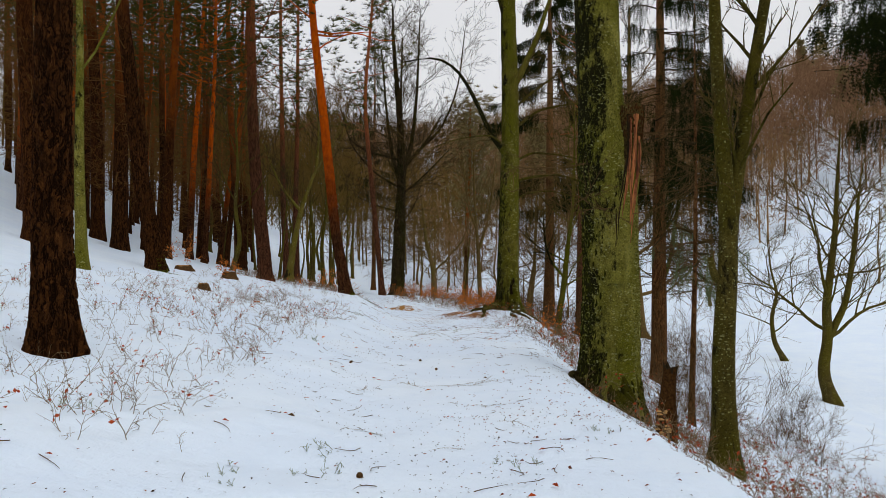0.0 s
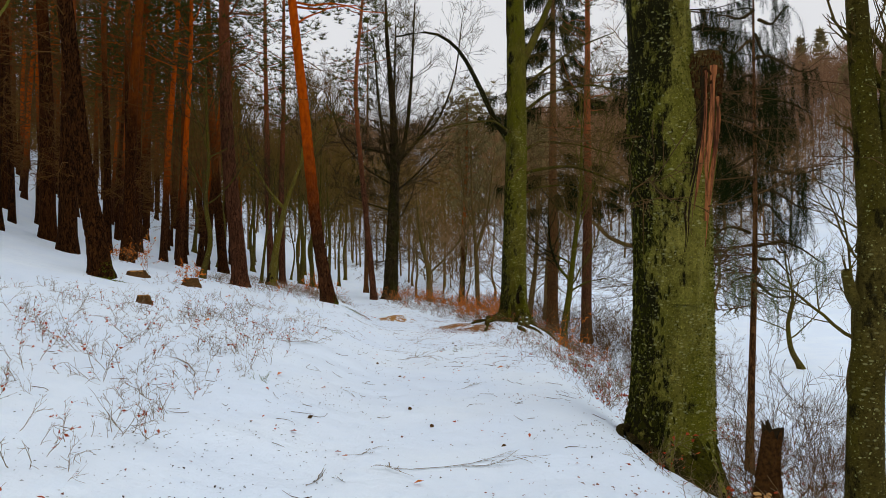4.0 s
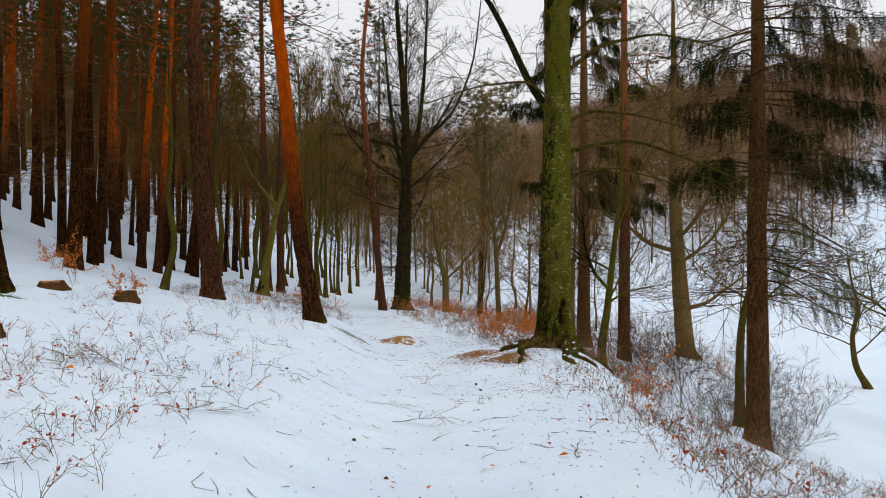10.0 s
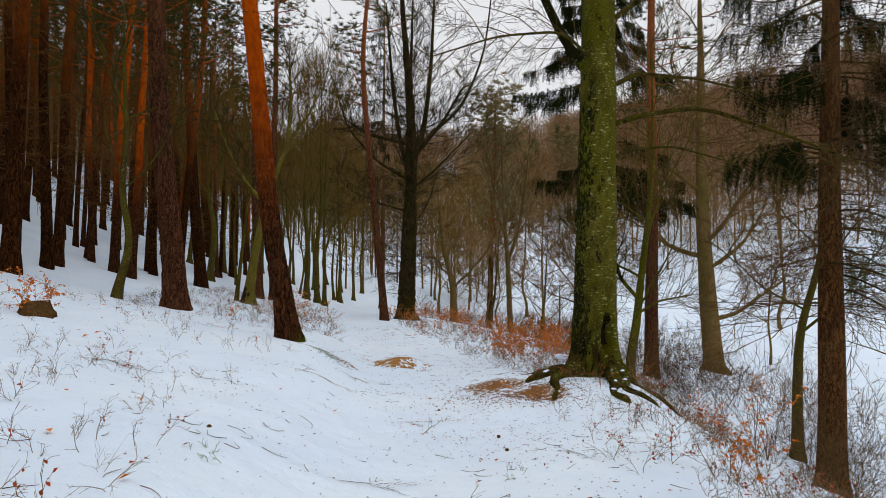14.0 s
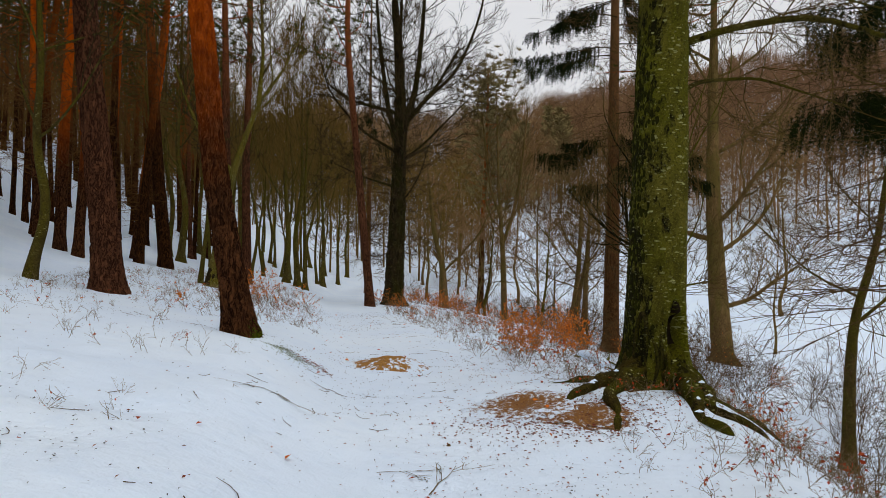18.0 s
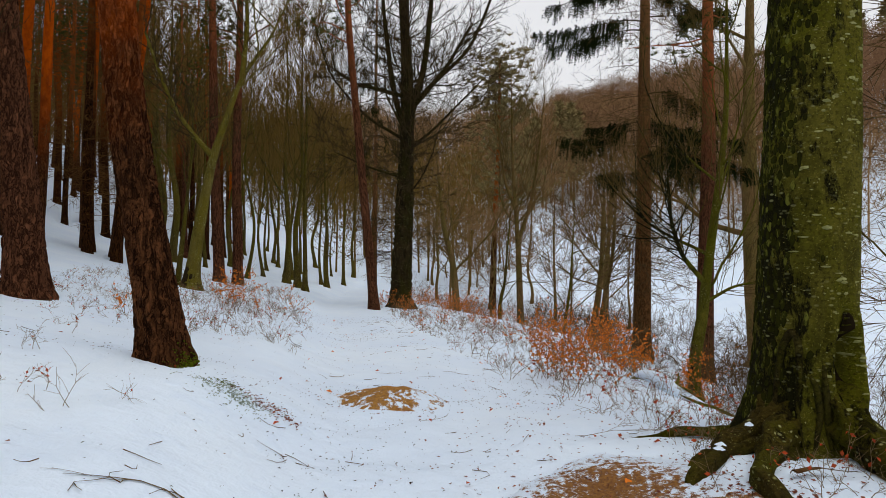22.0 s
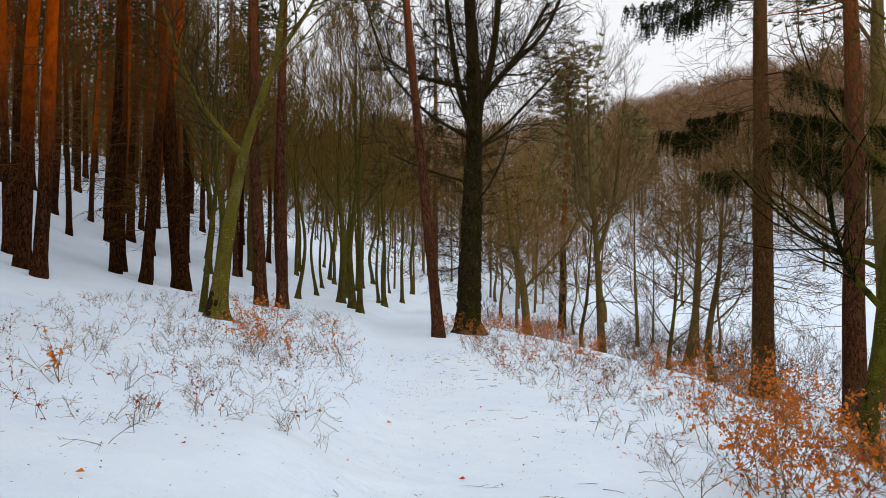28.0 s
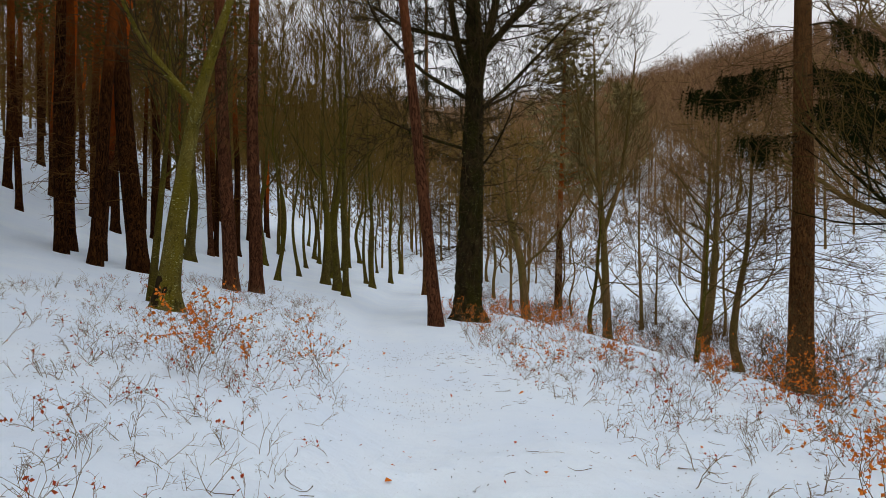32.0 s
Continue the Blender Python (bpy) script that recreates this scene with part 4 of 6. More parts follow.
    for m, big, seed in ((2000, 0.014, 1.0), (420, 0.042, 5.0)):
        th, zz_ = lrng.uniform(-3.6, 0.2, m * 3), lrng.uniform(0.0, 4.8, m * 3)
        ok = (vnoise(th * 2.5 + seed, zz_ * 1.6) + 0.35 * (th + 3.6) / 3.8 > lrng.uniform(0.45, 0.85, m * 3)).nonzero()[0][:m]
        k = len(ok)
        part("lichen", scales_on(Geo(), rings, rad, wobble, th[ok], zz_[ok], big * lrng.uniform(0.4, 1.4, k), big * lrng.uniform(0.3, 0.9, k), lrng, 0.012, 0.0, 0.0, 0.25), PALE_LICHEN, tree, "pale grey-green lichen spots")
    th, zz_ = lrng.uniform(-3.8, 0.4, 6000), lrng.uniform(0.0, 4.6, 6000)
    ok = vnoise(th * 4.0, zz_ * 1.8, 3.0) + 0.5 * vnoise(th * 9, zz_ * 5) > lrng.uniform(0.6, 1.0, 6000)
    th, zz_ = th[ok], zz_[ok]
    m = len(th)
    part("lichen", scales_on(Geo(), rings, rad, wobble, th, zz_, lrng.uniform(0.005, 0.02, m), lrng.uniform(0.006, 0.034, m), lrng, 0.013, 0.0, 0.0, 0.3), GREEN_LICHEN, tree, "yellow-green lichen and moss flakes")
    # black scales, densest at the foot and towards -X
    for za, zb, seed in ((-0.6, 1.6, 1), (1.6, 3.9, 2)):
        part("scaly_bark", bark_scales(rings, rad, wobble, za, zb, 0.034, 0.085, seed, 0.014, lambda t, z: 0.75 * (1 - S(0.0, 0.45, z)) + 0.85 * S(0.4, 1.0, -np.cos(t) - 0.35 * S(1.5, 4.0, z) + 0.7 * (vnoise(t * 3, z * 2.5) - 0.5)), 0.45, 0.2), BLACK_SCALE, tree, "black rough bark scales", smooth=False)
    wood, fine = Geo(), Geo()
    for a, h, way in ((2.8, 6.2, (-1, -0.2, 0.7)), (1.0, 6.8, (0.6, 0.6, 0.8)), (0, 8.0, (0.5, -0.5, 0.8)), (0, 9.0, (-0.6, 0.4, 0.9))):
        grow(wood, fine, (np.interp(h, rings[:, 2], rings[:, 0]), 0, h), np.array(way), 3.0, 0.05, [6, 5, 2], rng, 0.03, least=0.005)
    for h, way in ((3.3, (-0.9, -0.5, 0.1)), (2.9, (0.9, -0.3, 0.0)), (3.6, (1.0, -0.1, 0.15)), (2.7, (-0.2, -1.0, 0.0)), (2.6, (0.6, -0.7, -0.05)), (3.0, (-0.8, -0.6, -0.05)), (3.9, (0.8, -0.5, 0.0))):
        grow(fine, fine, (np.interp(h, rings[:, 2], rings[:, 0]), 0, h), np.array(way), 1.7, 0.010, [6, 4], rng, 0.0, least=0.003, blade=True)
    part("limb", wood, BEECH, tree)
    part("twig_crown", fine, TWIG, tree, "fine bare twigs")
    # rotten stump leaning on its foot
    sx, sy = 2.80, 8.2
    stump = thing("rotten_stump", sx, sy, ground_z(sx, sy), "rotten broken stump with pale bracket fungi beside the beech", "stump")
    hh = np.linspace(-0.25, 0.86, 30)
    g = Geo().tube(np.stack([0.05 * hh, 0.02 * np.sin(hh * 4), hh], -1), 0.135 - 0.05 * S(0, 0.8, hh), 32, plates(0.03, 4, 2, 4.4))
    ring = g.v[0].reshape(30, 32, 3)
    th = np.linspace(0, 2 * np.pi, 32, endpoint=False)
    ring[-9:, :, 2] += (np.linspace(0, 1, 9)[:, None]) * 0.2 * (vnoise(np.cos(th) * 2 + 3, np.sin(th) * 2) - 0.5)
    part("wood", g, STUMP_SCALE, stump)
    part("splintered_top", Geo().fan(ring[-1], ring[-1].mean(0) - (0, 0, 0.12)), SHADE_AND_DARK, stump, "dark splintered top")
    frng = np.random.default_rng(3)
    for i in range(17):
        f = Geo()
        ang, up = frng.uniform(-3.0, -1.6), frng.uniform(0.02, 0.40)
        c = np.array([0.125 * math.cos(ang), 0.125 * math.sin(ang), up])
        wide = frng.uniform(0.02, 0.045)
        ring = [c + np.array([wide * math.cos(t), wide * 0.9 * math.sin(t), 0.006 * math.sin(3 * t)]) for t in np.linspace(0, 6.283, 10, endpoint=False)]
        f.fan(ring, c + (0, 0, 0.02)).fan(ring[::-1], c - (0, 0, 0.012))
        part("bracket_fungus", f, FUNGUS, stump, "pale bracket fungus")
    return tree


scarred_beech()


# the root-footed beech further on
def rooted_beech():
    x, y = 2.02, 20.25
    z = ground_z(x, y)
    tree = thing("beech_tree", x, y, z, "old green-barked beech with spreading mossy roots and a hollow", "tree")
    rings = spine(16, [(0.6, -0.02), (1.9, 0.0), (3.7, 0.04), (6.0, 0.08), (9, 0.0)], 300)
    rad = 0.335 * (1 - 0.035 * rings[:, 2]) * (1 + 0.22 * np.exp(-np.maximum(rings[:, 2], 0) / 0.30))
    base = lumps(0.12, 7.1, 0.5, 7)

    def wobble(r, th, z):
        r = base(r, th, z)
        around = np.abs(np.mod(th - 5.06 + np.pi, 2 * np.pi) - np.pi)
        dent = (1 - S(0.22, 0.34, around / np.maximum(0.25, np.sin(np.pi * np.clip((z - 0.36) / 0.72, 0, 1))))) * S(0.34, 0.44, z) * (1 - S(0.95, 1.1, z))
        scar = np.exp(-(((np.mod(th, 6.2832) - 4.3) / 0.22) ** 2)) * np.exp(-(((z - 0.95) / 0.25) ** 2))
        fold = 0.02 * (vnoise(np.cos(th) * 3, np.sin(th) * 3, z * 3) - 0.5)
        return r - 0.2 * dent + 0.03 * np.exp(-((around - 0.36) / 0.1) ** 2) * S(0.3, 0.5, z) * (1 - S(0.95, 1.15, z)) + 0.05 * scar + fold + 0.008 * (vnoise(np.cos(th) * 14, np.sin(th) * 14, z * 8) - 0.5)

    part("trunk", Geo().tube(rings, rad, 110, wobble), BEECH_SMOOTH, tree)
    # dark sheet just over the dent, painting in the shade of its depth
    hz, ha = np.meshgrid(np.linspace(0.38, 1.06, 26), np.linspace(-1, 1, 13), indexing="ij")
    hth = 5.06 + ha * 0.24 * np.sqrt(np.maximum(0.0, np.sin(np.pi * (hz - 0.36) / 0.72)))
    hr = wobble(np.interp(hz, rings[:, 2], rad), hth, hz) + 0.014
    shade_sheet = np.stack([np.interp(hz, rings[:, 2], rings[:, 0]) + hr * np.cos(hth), np.interp(hz, rings[:, 2], rings[:, 1]) + hr * np.sin(hth), hz], -1)
    part("hollow", Geo().grid(shade_sheet), SHADE_AND_DARK, tree, "dark sheet for the shade inside the slit-shaped cavity")
    for line in (((3.72, 0.12), (3.68, 0.5), (3.76, 0.8), (3.95, 0.93), (4.10, 0.86), (4.13, 0.62), (4.08, 0.42), (4.22, 0.15)), ((4.3, 0.62), (4.42, 0.55), (4.48, 0.36), (4.36, 0.14)), ((4.62, 0.1), (4.6, 0.4), (4.55, 0.7))):
        line = np.array(line)
        t = np.linspace(0, len(line) - 1, 40)
        ft, fz = (np.interp(t, np.arange(len(line)), line[:, i]) for i in (0, 1))
        for _ in range(4):
            ft[1:-1], fz[1:-1] = (ft[:-2] + 2 * ft[1:-1] + ft[2:]) / 4, (fz[:-2] + 2 * fz[1:-1] + fz[2:]) / 4
        fr = wobble(np.interp(fz, rings[:, 2], rad), ft, fz)
        part("bark_fold", Geo().tube(np.stack([np.interp(fz, rings[:, 2], rings[:, 0]) + fr * np.cos(ft), np.interp(fz, rings[:, 2], rings[:, 1]) + fr * np.sin(ft), fz], -1), 0.008 + 0.02 * np.sin(np.linspace(0.1, 3.04, 40)), 8, lumps(0.5, 2.0)), DARK_ROOT, tree, "dark raised bark fold")
    roots = (
        (((-0.12, -0.05), (-0.45, -0.25), (-0.80, -0.47), (-1.04, -0.86), (-1.26, -1.11)), 0.20, 0.045, 0.30),
        (((-0.35, -0.2), (-0.62, -0.5), (-0.92, -0.58), (-1.2, -0.72)), 0.12, 0.03, 0.12),
        (((-0.1, 0.0), (-0.5, 0.25), (-0.9, 0.33), (-1.3, 0.3)), 0.14, 0.03, 0.16),
        (((-0.15, -0.15), (-0.50, -0.55), (-0.80, -1.05), (-0.86, -1.42), (-0.84, -1.64), (-0.93, -1.95)), 0.17, 0.04, 0.28),
        (((0.05, -0.1), (0.10, -0.55), (0.08, -0.95), (-0.06, -1.50), (-0.03, -1.8), (0.03, -2.1)), 0.21, 0.04, 0.36),
        (((0.10, -0.1), (0.26, -0.55), (0.20, -1.05), (0.16, -1.41), (0.30, -1.65), (0.62, -1.75)), 0.19, 0.04, 0.30),
        (((0.1, -0.05), (0.5, -0.3), (0.75, -0.8), (1.0, -1.2)), 0.18, 0.04, 0.22),
        (((0.1, 0.1), (0.6, 0.3), (1.1, 0.4)), 0.17, 0.05, 0.2),
        (((0.0, 0.1), (0.1, 0.7), (0.3, 1.2)), 0.16, 0.05, 0.2),
    )
    srng = np.random.default_rng(44)
    for k, (line, r0, r1, rise) in enumerate(roots):
        line = np.array(line)
        t = np.linspace(0, 1, 40)
        at = t * (len(line) - 1)
        px, py = (np.interp(at, np.arange(len(line)), line[:, i]) for i in (0, 1))
        for _ in range(3):
            px[1:-1] = (px[:-2] + 2 * px[1:-1] + px[2:]) / 4
            py[1:-1] = (py[:-2] + 2 * py[1:-1] + py[2:]) / 4
        px = px + 0.025 * np.sin(t * 13 + k * 2) * S(0.2, 0.5, t)
        run = np.hypot(px, py)
        size = (r1 + (r0 - r1) * (1 - t) ** 2.0) * (0.86 + 0.16 * np.sin(t * 17 + k * 1.7))
        pz = height(x + px, y + py) - z + rise * np.exp(-np.maximum(run - 0.25, 0) * 4.0) + 0.25 * size + 0.02 * np.sin(t * 11 + k) - 0.1 * S(0.86, 1.0, t)
        gnarl = lumps(0.55, k * 3.1)
        root = part("root", Geo().tube(np.stack([px, py, pz], -1), size, 20, lambda r, th, zz, g=gnarl, g_seed=k * 1.7: g(r, th, zz * 3) * (1 + 0.13 * np.cos(5 * th + 4 * np.arange(40)[:, None] / 10)) - 0.3 * r * S(0.5, 0.75, vnoise(np.cos(th) * 3 + np.arange(40)[:, None] * 0.35, np.sin(th) * 3, g_seed))), ROOT, tree, "thick gnarled mossy root")
        if k in (0, 4, 5):
            for _ in range(3):
                i = int(srng.integers(10, 32))
                cap = Geo()
                ring = [(px[i] + srng.uniform(0.02, 0.05) * math.cos(a), py[i] + srng.uniform(0.02, 0.05) * math.sin(a), pz[i] + size[i] * 0.96) for a in np.linspace(0, 6.283, 9, endpoint=False)]
                part("snow_patch", cap.fan(ring, (px[i], py[i], pz[i] + size[i] + 0.02)), SNOW, root, "snow lying on the root")
    lrng = np.random.default_rng(16)
    m = 170
    th = np.mod(-1.15 + lrng.normal(0, 0.55, m), 6.2832)
    part("lichen", scales_on(Geo(), rings, rad, wobble, th, lrng.uniform(0.3, 5.5, m), lrng.uniform(0.03, 0.085, m), lrng.uniform(0.012, 0.035, m), lrng, 0.004), PALE_LICHEN, tree, "pale horizontal lichen spots")
    m = 420
    th = np.mod(-1.4 + lrng.normal(0, 0.8, m), 6.2832)
    part("lichen", scales_on(Geo(), rings, rad, wobble, th, lrng.uniform(0.05, 5.0, m), lrng.uniform(0.008, 0.022, m), lrng.uniform(0.006, 0.016, m), lrng, 0.003), PALE_LICHEN, tree, "tiny pale lichen spots")
    part("scaly_bark", bark_scales(rings, rad, wobble, 0.2, 4.2, 0.05, 0.09, 3, 0.008, lambda t, z: 0.75 * S(0.1, 0.7, -np.cos(t + 0.15) + 0.9 * (vnoise(t * 4, z * 2.0) - 0.55))), BLACK_SCALE, tree, "black rough bark scales", smooth=False)
    rng = np.random.default_rng(9)
    for path, r0, r1 in (
        (((0.02, 0, 4.7), (-0.2, -0.05, 5.0), (-0.55, -0.05, 5.5), (-1.0, -0.1, 6.5), (-1.5, -0.1, 7.4), (-2.2, -0.1, 7.9), (-3.2, -0.1, 7.7)), 0.10, 0.02),
        (((0.05, 0, 6.8), (0.4, 0, 7.4), (0.9, 0.1, 8.5), (1.4, 0.2, 10.0)), 0.13, 0.05),
        (((0.1, 0, 4.0), (0.7, -0.3, 4.15), (1.5, -0.6, 4.2), (2.6, -0.9, 3.7), (3.6, -1.2, 3.2)), 0.05, 0.012),
        (((0.1, 0, 5.0), (-0.6, -0.5, 5.4), (-1.6, -0.9, 5.2), (-2.6, -1.2, 4.8)), 0.03, 0.008),
        (((0.1, 0, 4.6), (0.8, 0.4, 5.0), (1.8, 0.4, 4.9), (2.8, 0.3, 4.6)), 0.045, 0.01),
        (((0.05, 0, 8.5), (-0.3, 0.1, 10), (-0.5, 0.2, 12)), 0.12, 0.05),
        (((0.1, 0, 5.6), (0.9, -0.2, 6.2), (2.0, -0.3, 6.4), (3.4, -0.5, 6.0)), 0.05, 0.012),
        (((0.1, 0, 3.4), (0.6, 0.3, 3.7), (1.4, 0.5, 3.8), (2.6, 0.7, 3.5)), 0.035, 0.01),
        (((0.1, 0, 6.2), (0.7, 0.2, 6.8), (1.8, 0.4, 7.6), (2.8, 0.4, 8.0)), 0.05, 0.012),
    ):
        pts = np.array(path)
        t = np.linspace(0, len(pts) - 1, 16)
        pts = np.stack([np.interp(t, np.arange(len(pts)), pts[:, i]) for i in range(3)], -1)
        pts[1:-1] = (pts[:-2] + 2 * pts[1:-1] + pts[2:]) / 4
        limb = part("limb", Geo().tube(pts, np.linspace(r0, r1, 16), 10, lumps(0.12, r0)), BEECH_SMOOTH if r0 > 0.06 else BENT, tree)
        fine = Geo()
        for i in range(3, 16):
            out = turn_from(pts[i] - pts[i - 1], 0.9, rng.uniform(0, 6.28))
            grow(fine, fine, pts[i], out, rng.uniform(0.5, 1.7), 0.010, [6, 4], rng, 0.0, wild=0.2, least=0.004)
        part("twig_crown", fine, TWIG_MID, limb, "fine bare twigs")
    return tree


rooted_beech()

bare_tree(3.3, 7.65, 0.29, 9.0, [(1.6, -0.04), (2.4, 0.03), (3.1, 0.0), (4.0, -0.07), (5.4, -0.13), (8.0, -0.1)], BENT, TWIG_MID, 41, flare=0.4, lichen=420, limbs=4, first=0.6, reach=0.22, kids=(5, 4, 3), angle=0.7, blade=False, thin=0.0045, fork=(
    (((0.02, 0, 2.6), (0.1, 0, 3.2), (0.25, 0, 4.2), (0.45, 0, 5.4), (0.9, 0, 8.0)), 0.10, 0.045),
    (((0.0, 0, 2.15), (-0.14, -0.04, 2.26), (-0.2, -0.05, 2.48)), 0.06, 0.034)), label="forked young beech with olive bark on the bank")
bare_tree(-7.25, 13.2, 0.23, 11, [(2.1, -0.09), (5.5, -0.11)], BEECH, TWIG, 42, lichen=300, flare=0.2, label="slim lichen-spotted beech among the pines")
bare_tree(-7.67, 23.67, 0.19, 7.5, [(1.2, 0.36), (2.3, 0.12), (3.6, 0.27), (5.5, 0.19)], YOUNG, TWIG_DARK, 43, first=0.25, label="small crooked mossy beech among the pines")
bare_tree(-7.69, 32.5, 0.38, 7.4, [(1.6, 0.23), (3.5, 0.63), (5.6, 1.39), (6.8, 2.3)], PALE_BEECH, TWIG_DARK, 44, limbs=6, first=0.68, flare=0.5, lichen=520, hollow=(-2.2, 0.5), fork=((((0.62, 0, 3.5), (0.3, -0.05, 3.85), (-0.1, -0.1, 4.35), (-0.6, -0.1, 5.2), (-1.2, 0, 6.8)), 0.085, 0.03), (((1.4, 0, 5.6), (1.5, 0.1, 7.0), (1.4, 0.2, 9.0)), 0.08, 0.03)), label="leaning beech with pale lichened bark beside the path")
bare_tree(-8.3, 33.2, 0.16, 5.5, [(1.5, 0.15), (3.5, 0.35)], YOUNG, TWIG_DARK, 45, limbs=5, label="thin pale pole-like young beech")
bare_tree(5.9, 33.2, 0.36, 12, [(1.0, -0.12), (1.8, 0.13), (3.4, 0.30), (4.9, 0.47), (7.5, 0.74), (10.2, 0.77)], BEECH_SMOOTH, TWIG_MID, 46, first=0.22, limbs=14, kids=(6, 5, 4), fork=((((0.2, 0, 3.2), (-0.4, 0, 3.9), (-0.7, 0, 4.8), (-0.8, 0, 6.0)), 0.07, 0.04), (((0.15, 0, 2.6), (0.9, -0.2, 3.1), (1.9, -0.3, 3.3)), 0.05, 0.02)), label="curved mossy tree with a low side limb on the bank")
bare_tree(9.3, 28.5, 0.34, 10, [(2.1, 0.0), (3.6, 0.1), (5.5, 0.7)], YOUNG, TWIG_DARK, 47, first=0.3, limbs=10, reach=0.45, up=0.05, label="slender olive-barked tree beside the spruce")
bare_tree(14.2, 47.5, 1.15, 24, [(8.4, -0.62), (16.7, -0.67)], VALLEY, TWIG_BROWN, 48, limbs=16, first=0.18, reach=0.26, up=0.03, kids=(6, 5, 3), sides=28, flare=0.5, fork=((((0, 0, 3.0), (1.2, -0.3, 3.4), (2.2, -0.4, 4.2), (3.6, -0.5, 5.2)), 0.14, 0.05),), label="thick brown-barked tree at the valley foot")

# the oak with its many rising limbs
bare_tree(-3.0, 42.6, 0.95, 19, [(3.7, 0.16), (8.7, 0.31), (11.2, 0.2), (16, -0.2)], OAK, TWIG_DARK, 50, limbs=24, first=0.24, reach=0.22, kids=(6, 6, 5), sides=26, flare=0.4, thin=0.008, angle=1.0, name="oak_tree", up=0.07, stout=0.4, lichen=900, shoots=170, label="large dark bare oak with many rising limbs", fork=(
    (((0.25, 0, 7.2), (-0.3, 0.1, 9.0), (-0.7, 0.1, 12), (-1.0, 0, 16)), 0.15, 0.04),
    (((0.3, 0, 7.6), (1.0, 0, 10), (1.3, 0, 13), (1.5, 0, 18)), 0.17, 0.04),
    (((0.4, 0, 8.4), (1.6, 0, 9.6), (2.9, 0.2, 10.8), (4.0, 0.2, 13.5), (4.4, 0.2, 17)), 0.10, 0.03),
    (((0.3, 0, 6.6), (1.3, -0.3, 7.3), (2.6, -0.4, 8.6), (3.4, -0.5, 9.4)), 0.07, 0.02),
    (((0.2, 0, 7.0), (-1.4, -0.3, 7.9), (-2.9, -0.4, 9.6), (-3.6, -0.4, 12)), 0.07, 0.025),
    (((0.2, 0, 5.4), (-1.2, -0.4, 5.8), (-2.6, -0.6, 6.4)), 0.06, 0.02),
    (((0.35, 0, 8.2), (1.2, -0.3, 9.1), (1.9, -0.35, 9.9), (2.9, -0.4, 11.6)), 0.13, 0.05),
    (((0.25, 0, 8.8), (-1.0, -0.2, 9.1), (-1.9, -0.3, 9.3), (-2.9, -0.3, 10.0)), 0.10, 0.04),
    (((0.3, 0.1, 9.0), (0.2, 0.5, 12), (0.3, 0.8, 17)), 0.14, 0.04)))

# spruces and the fir on the bank
spruce(8.1, 24.6, 0.64, 22, [(1.8, 0.0), (4.6, 0.03), (7.4, 0.05)], (
    (11.4, 185, 2.4), (11.0, 160, 2.2), (10.6, 205, 2.3), (9.5, 190, 2.4), (9.2, 175, 2.2), (9.3, 215, 1.9), (7.9, 185, 2.4), (7.7, 170, 2.3), (7.8, 205, 2.2), (7.5, 220, 1.8),
    (7.9, -10, 3.4), (7.6, 15, 3.2), (8.0, -35, 3.2), (8.3, 30, 3.4), (9.7, 0, 3.4), (9.4, -25, 3.4), (9.9, 25, 3.2), (9.2, 45, 3.0), (10.6, -10, 3.4), (11.4, 10, 3.4), (11.6, -35, 3.2), (11.8, 40, 3.2), (10.2, -60, 2.8), (8.6, -70, 2.4), (10.5, 70, 2.6), (12.2, 0, 3.2),
    (6.0, -10, 2.8, 1), (5.6, 15, 2.9, 1), (5.2, -30, 2.8, 1), (4.9, 5, 2.6, 1), (5.4, 40, 2.6, 1), (4.5, -15, 2.4, 1), (6.3, -45, 2.6, 1)), 61, crown_from=12.6, dead=150, dead_to=0.56, dead_length=3.0, density=13, low=4.0, close=1, label="tall brown-stemmed spruce with dark drooping branches on the bank")
spruce(6.74, 41.36, 0.74, 26, [(3.7, -0.01), (8.4, 0.02), (13.0, 0.02)], ((9.0, 185, 3.4), (9.4, 160, 2.4), (13.2, 190, 4.6), (13.0, 170, 3.8), (14.6, 180, 4.0), (8.4, 10, 3.8), (8.9, -30, 3.6), (7.6, 20, 3.4), (14.4, 10, 3.2), (8.0, -15, 4.0), (9.6, 30, 3.6), (10.4, 0, 3.2), (13.6, -20, 3.0), (7.4, 200, 2.0), (8.0, -80, 2.4)), 62, crown_from=15.5, dead=120, dead_to=0.62, dead_length=3.4, density=18, low=2.5, label="tall spruce with a straight stem and hanging sprays")
spruce(12.4, 14.2, 0.5, 19, [(4, 0.1)], ((10.8, 185, 4.6), (11.2, 200, 4.8), (10.4, 190, 4.4), (11.6, 175, 4.6), (10.9, 212, 4.4), (11.5, 192, 4.7), (9.2, 190, 3.8), (9.0, 205, 3.9), (9.4, 180, 3.7), (12.2, 190, 4.6), (8.2, 195, 3.4)), 63, crown_from=12.4, dead=24, density=20, close=1, label="dark spruce reaching over the valley side")
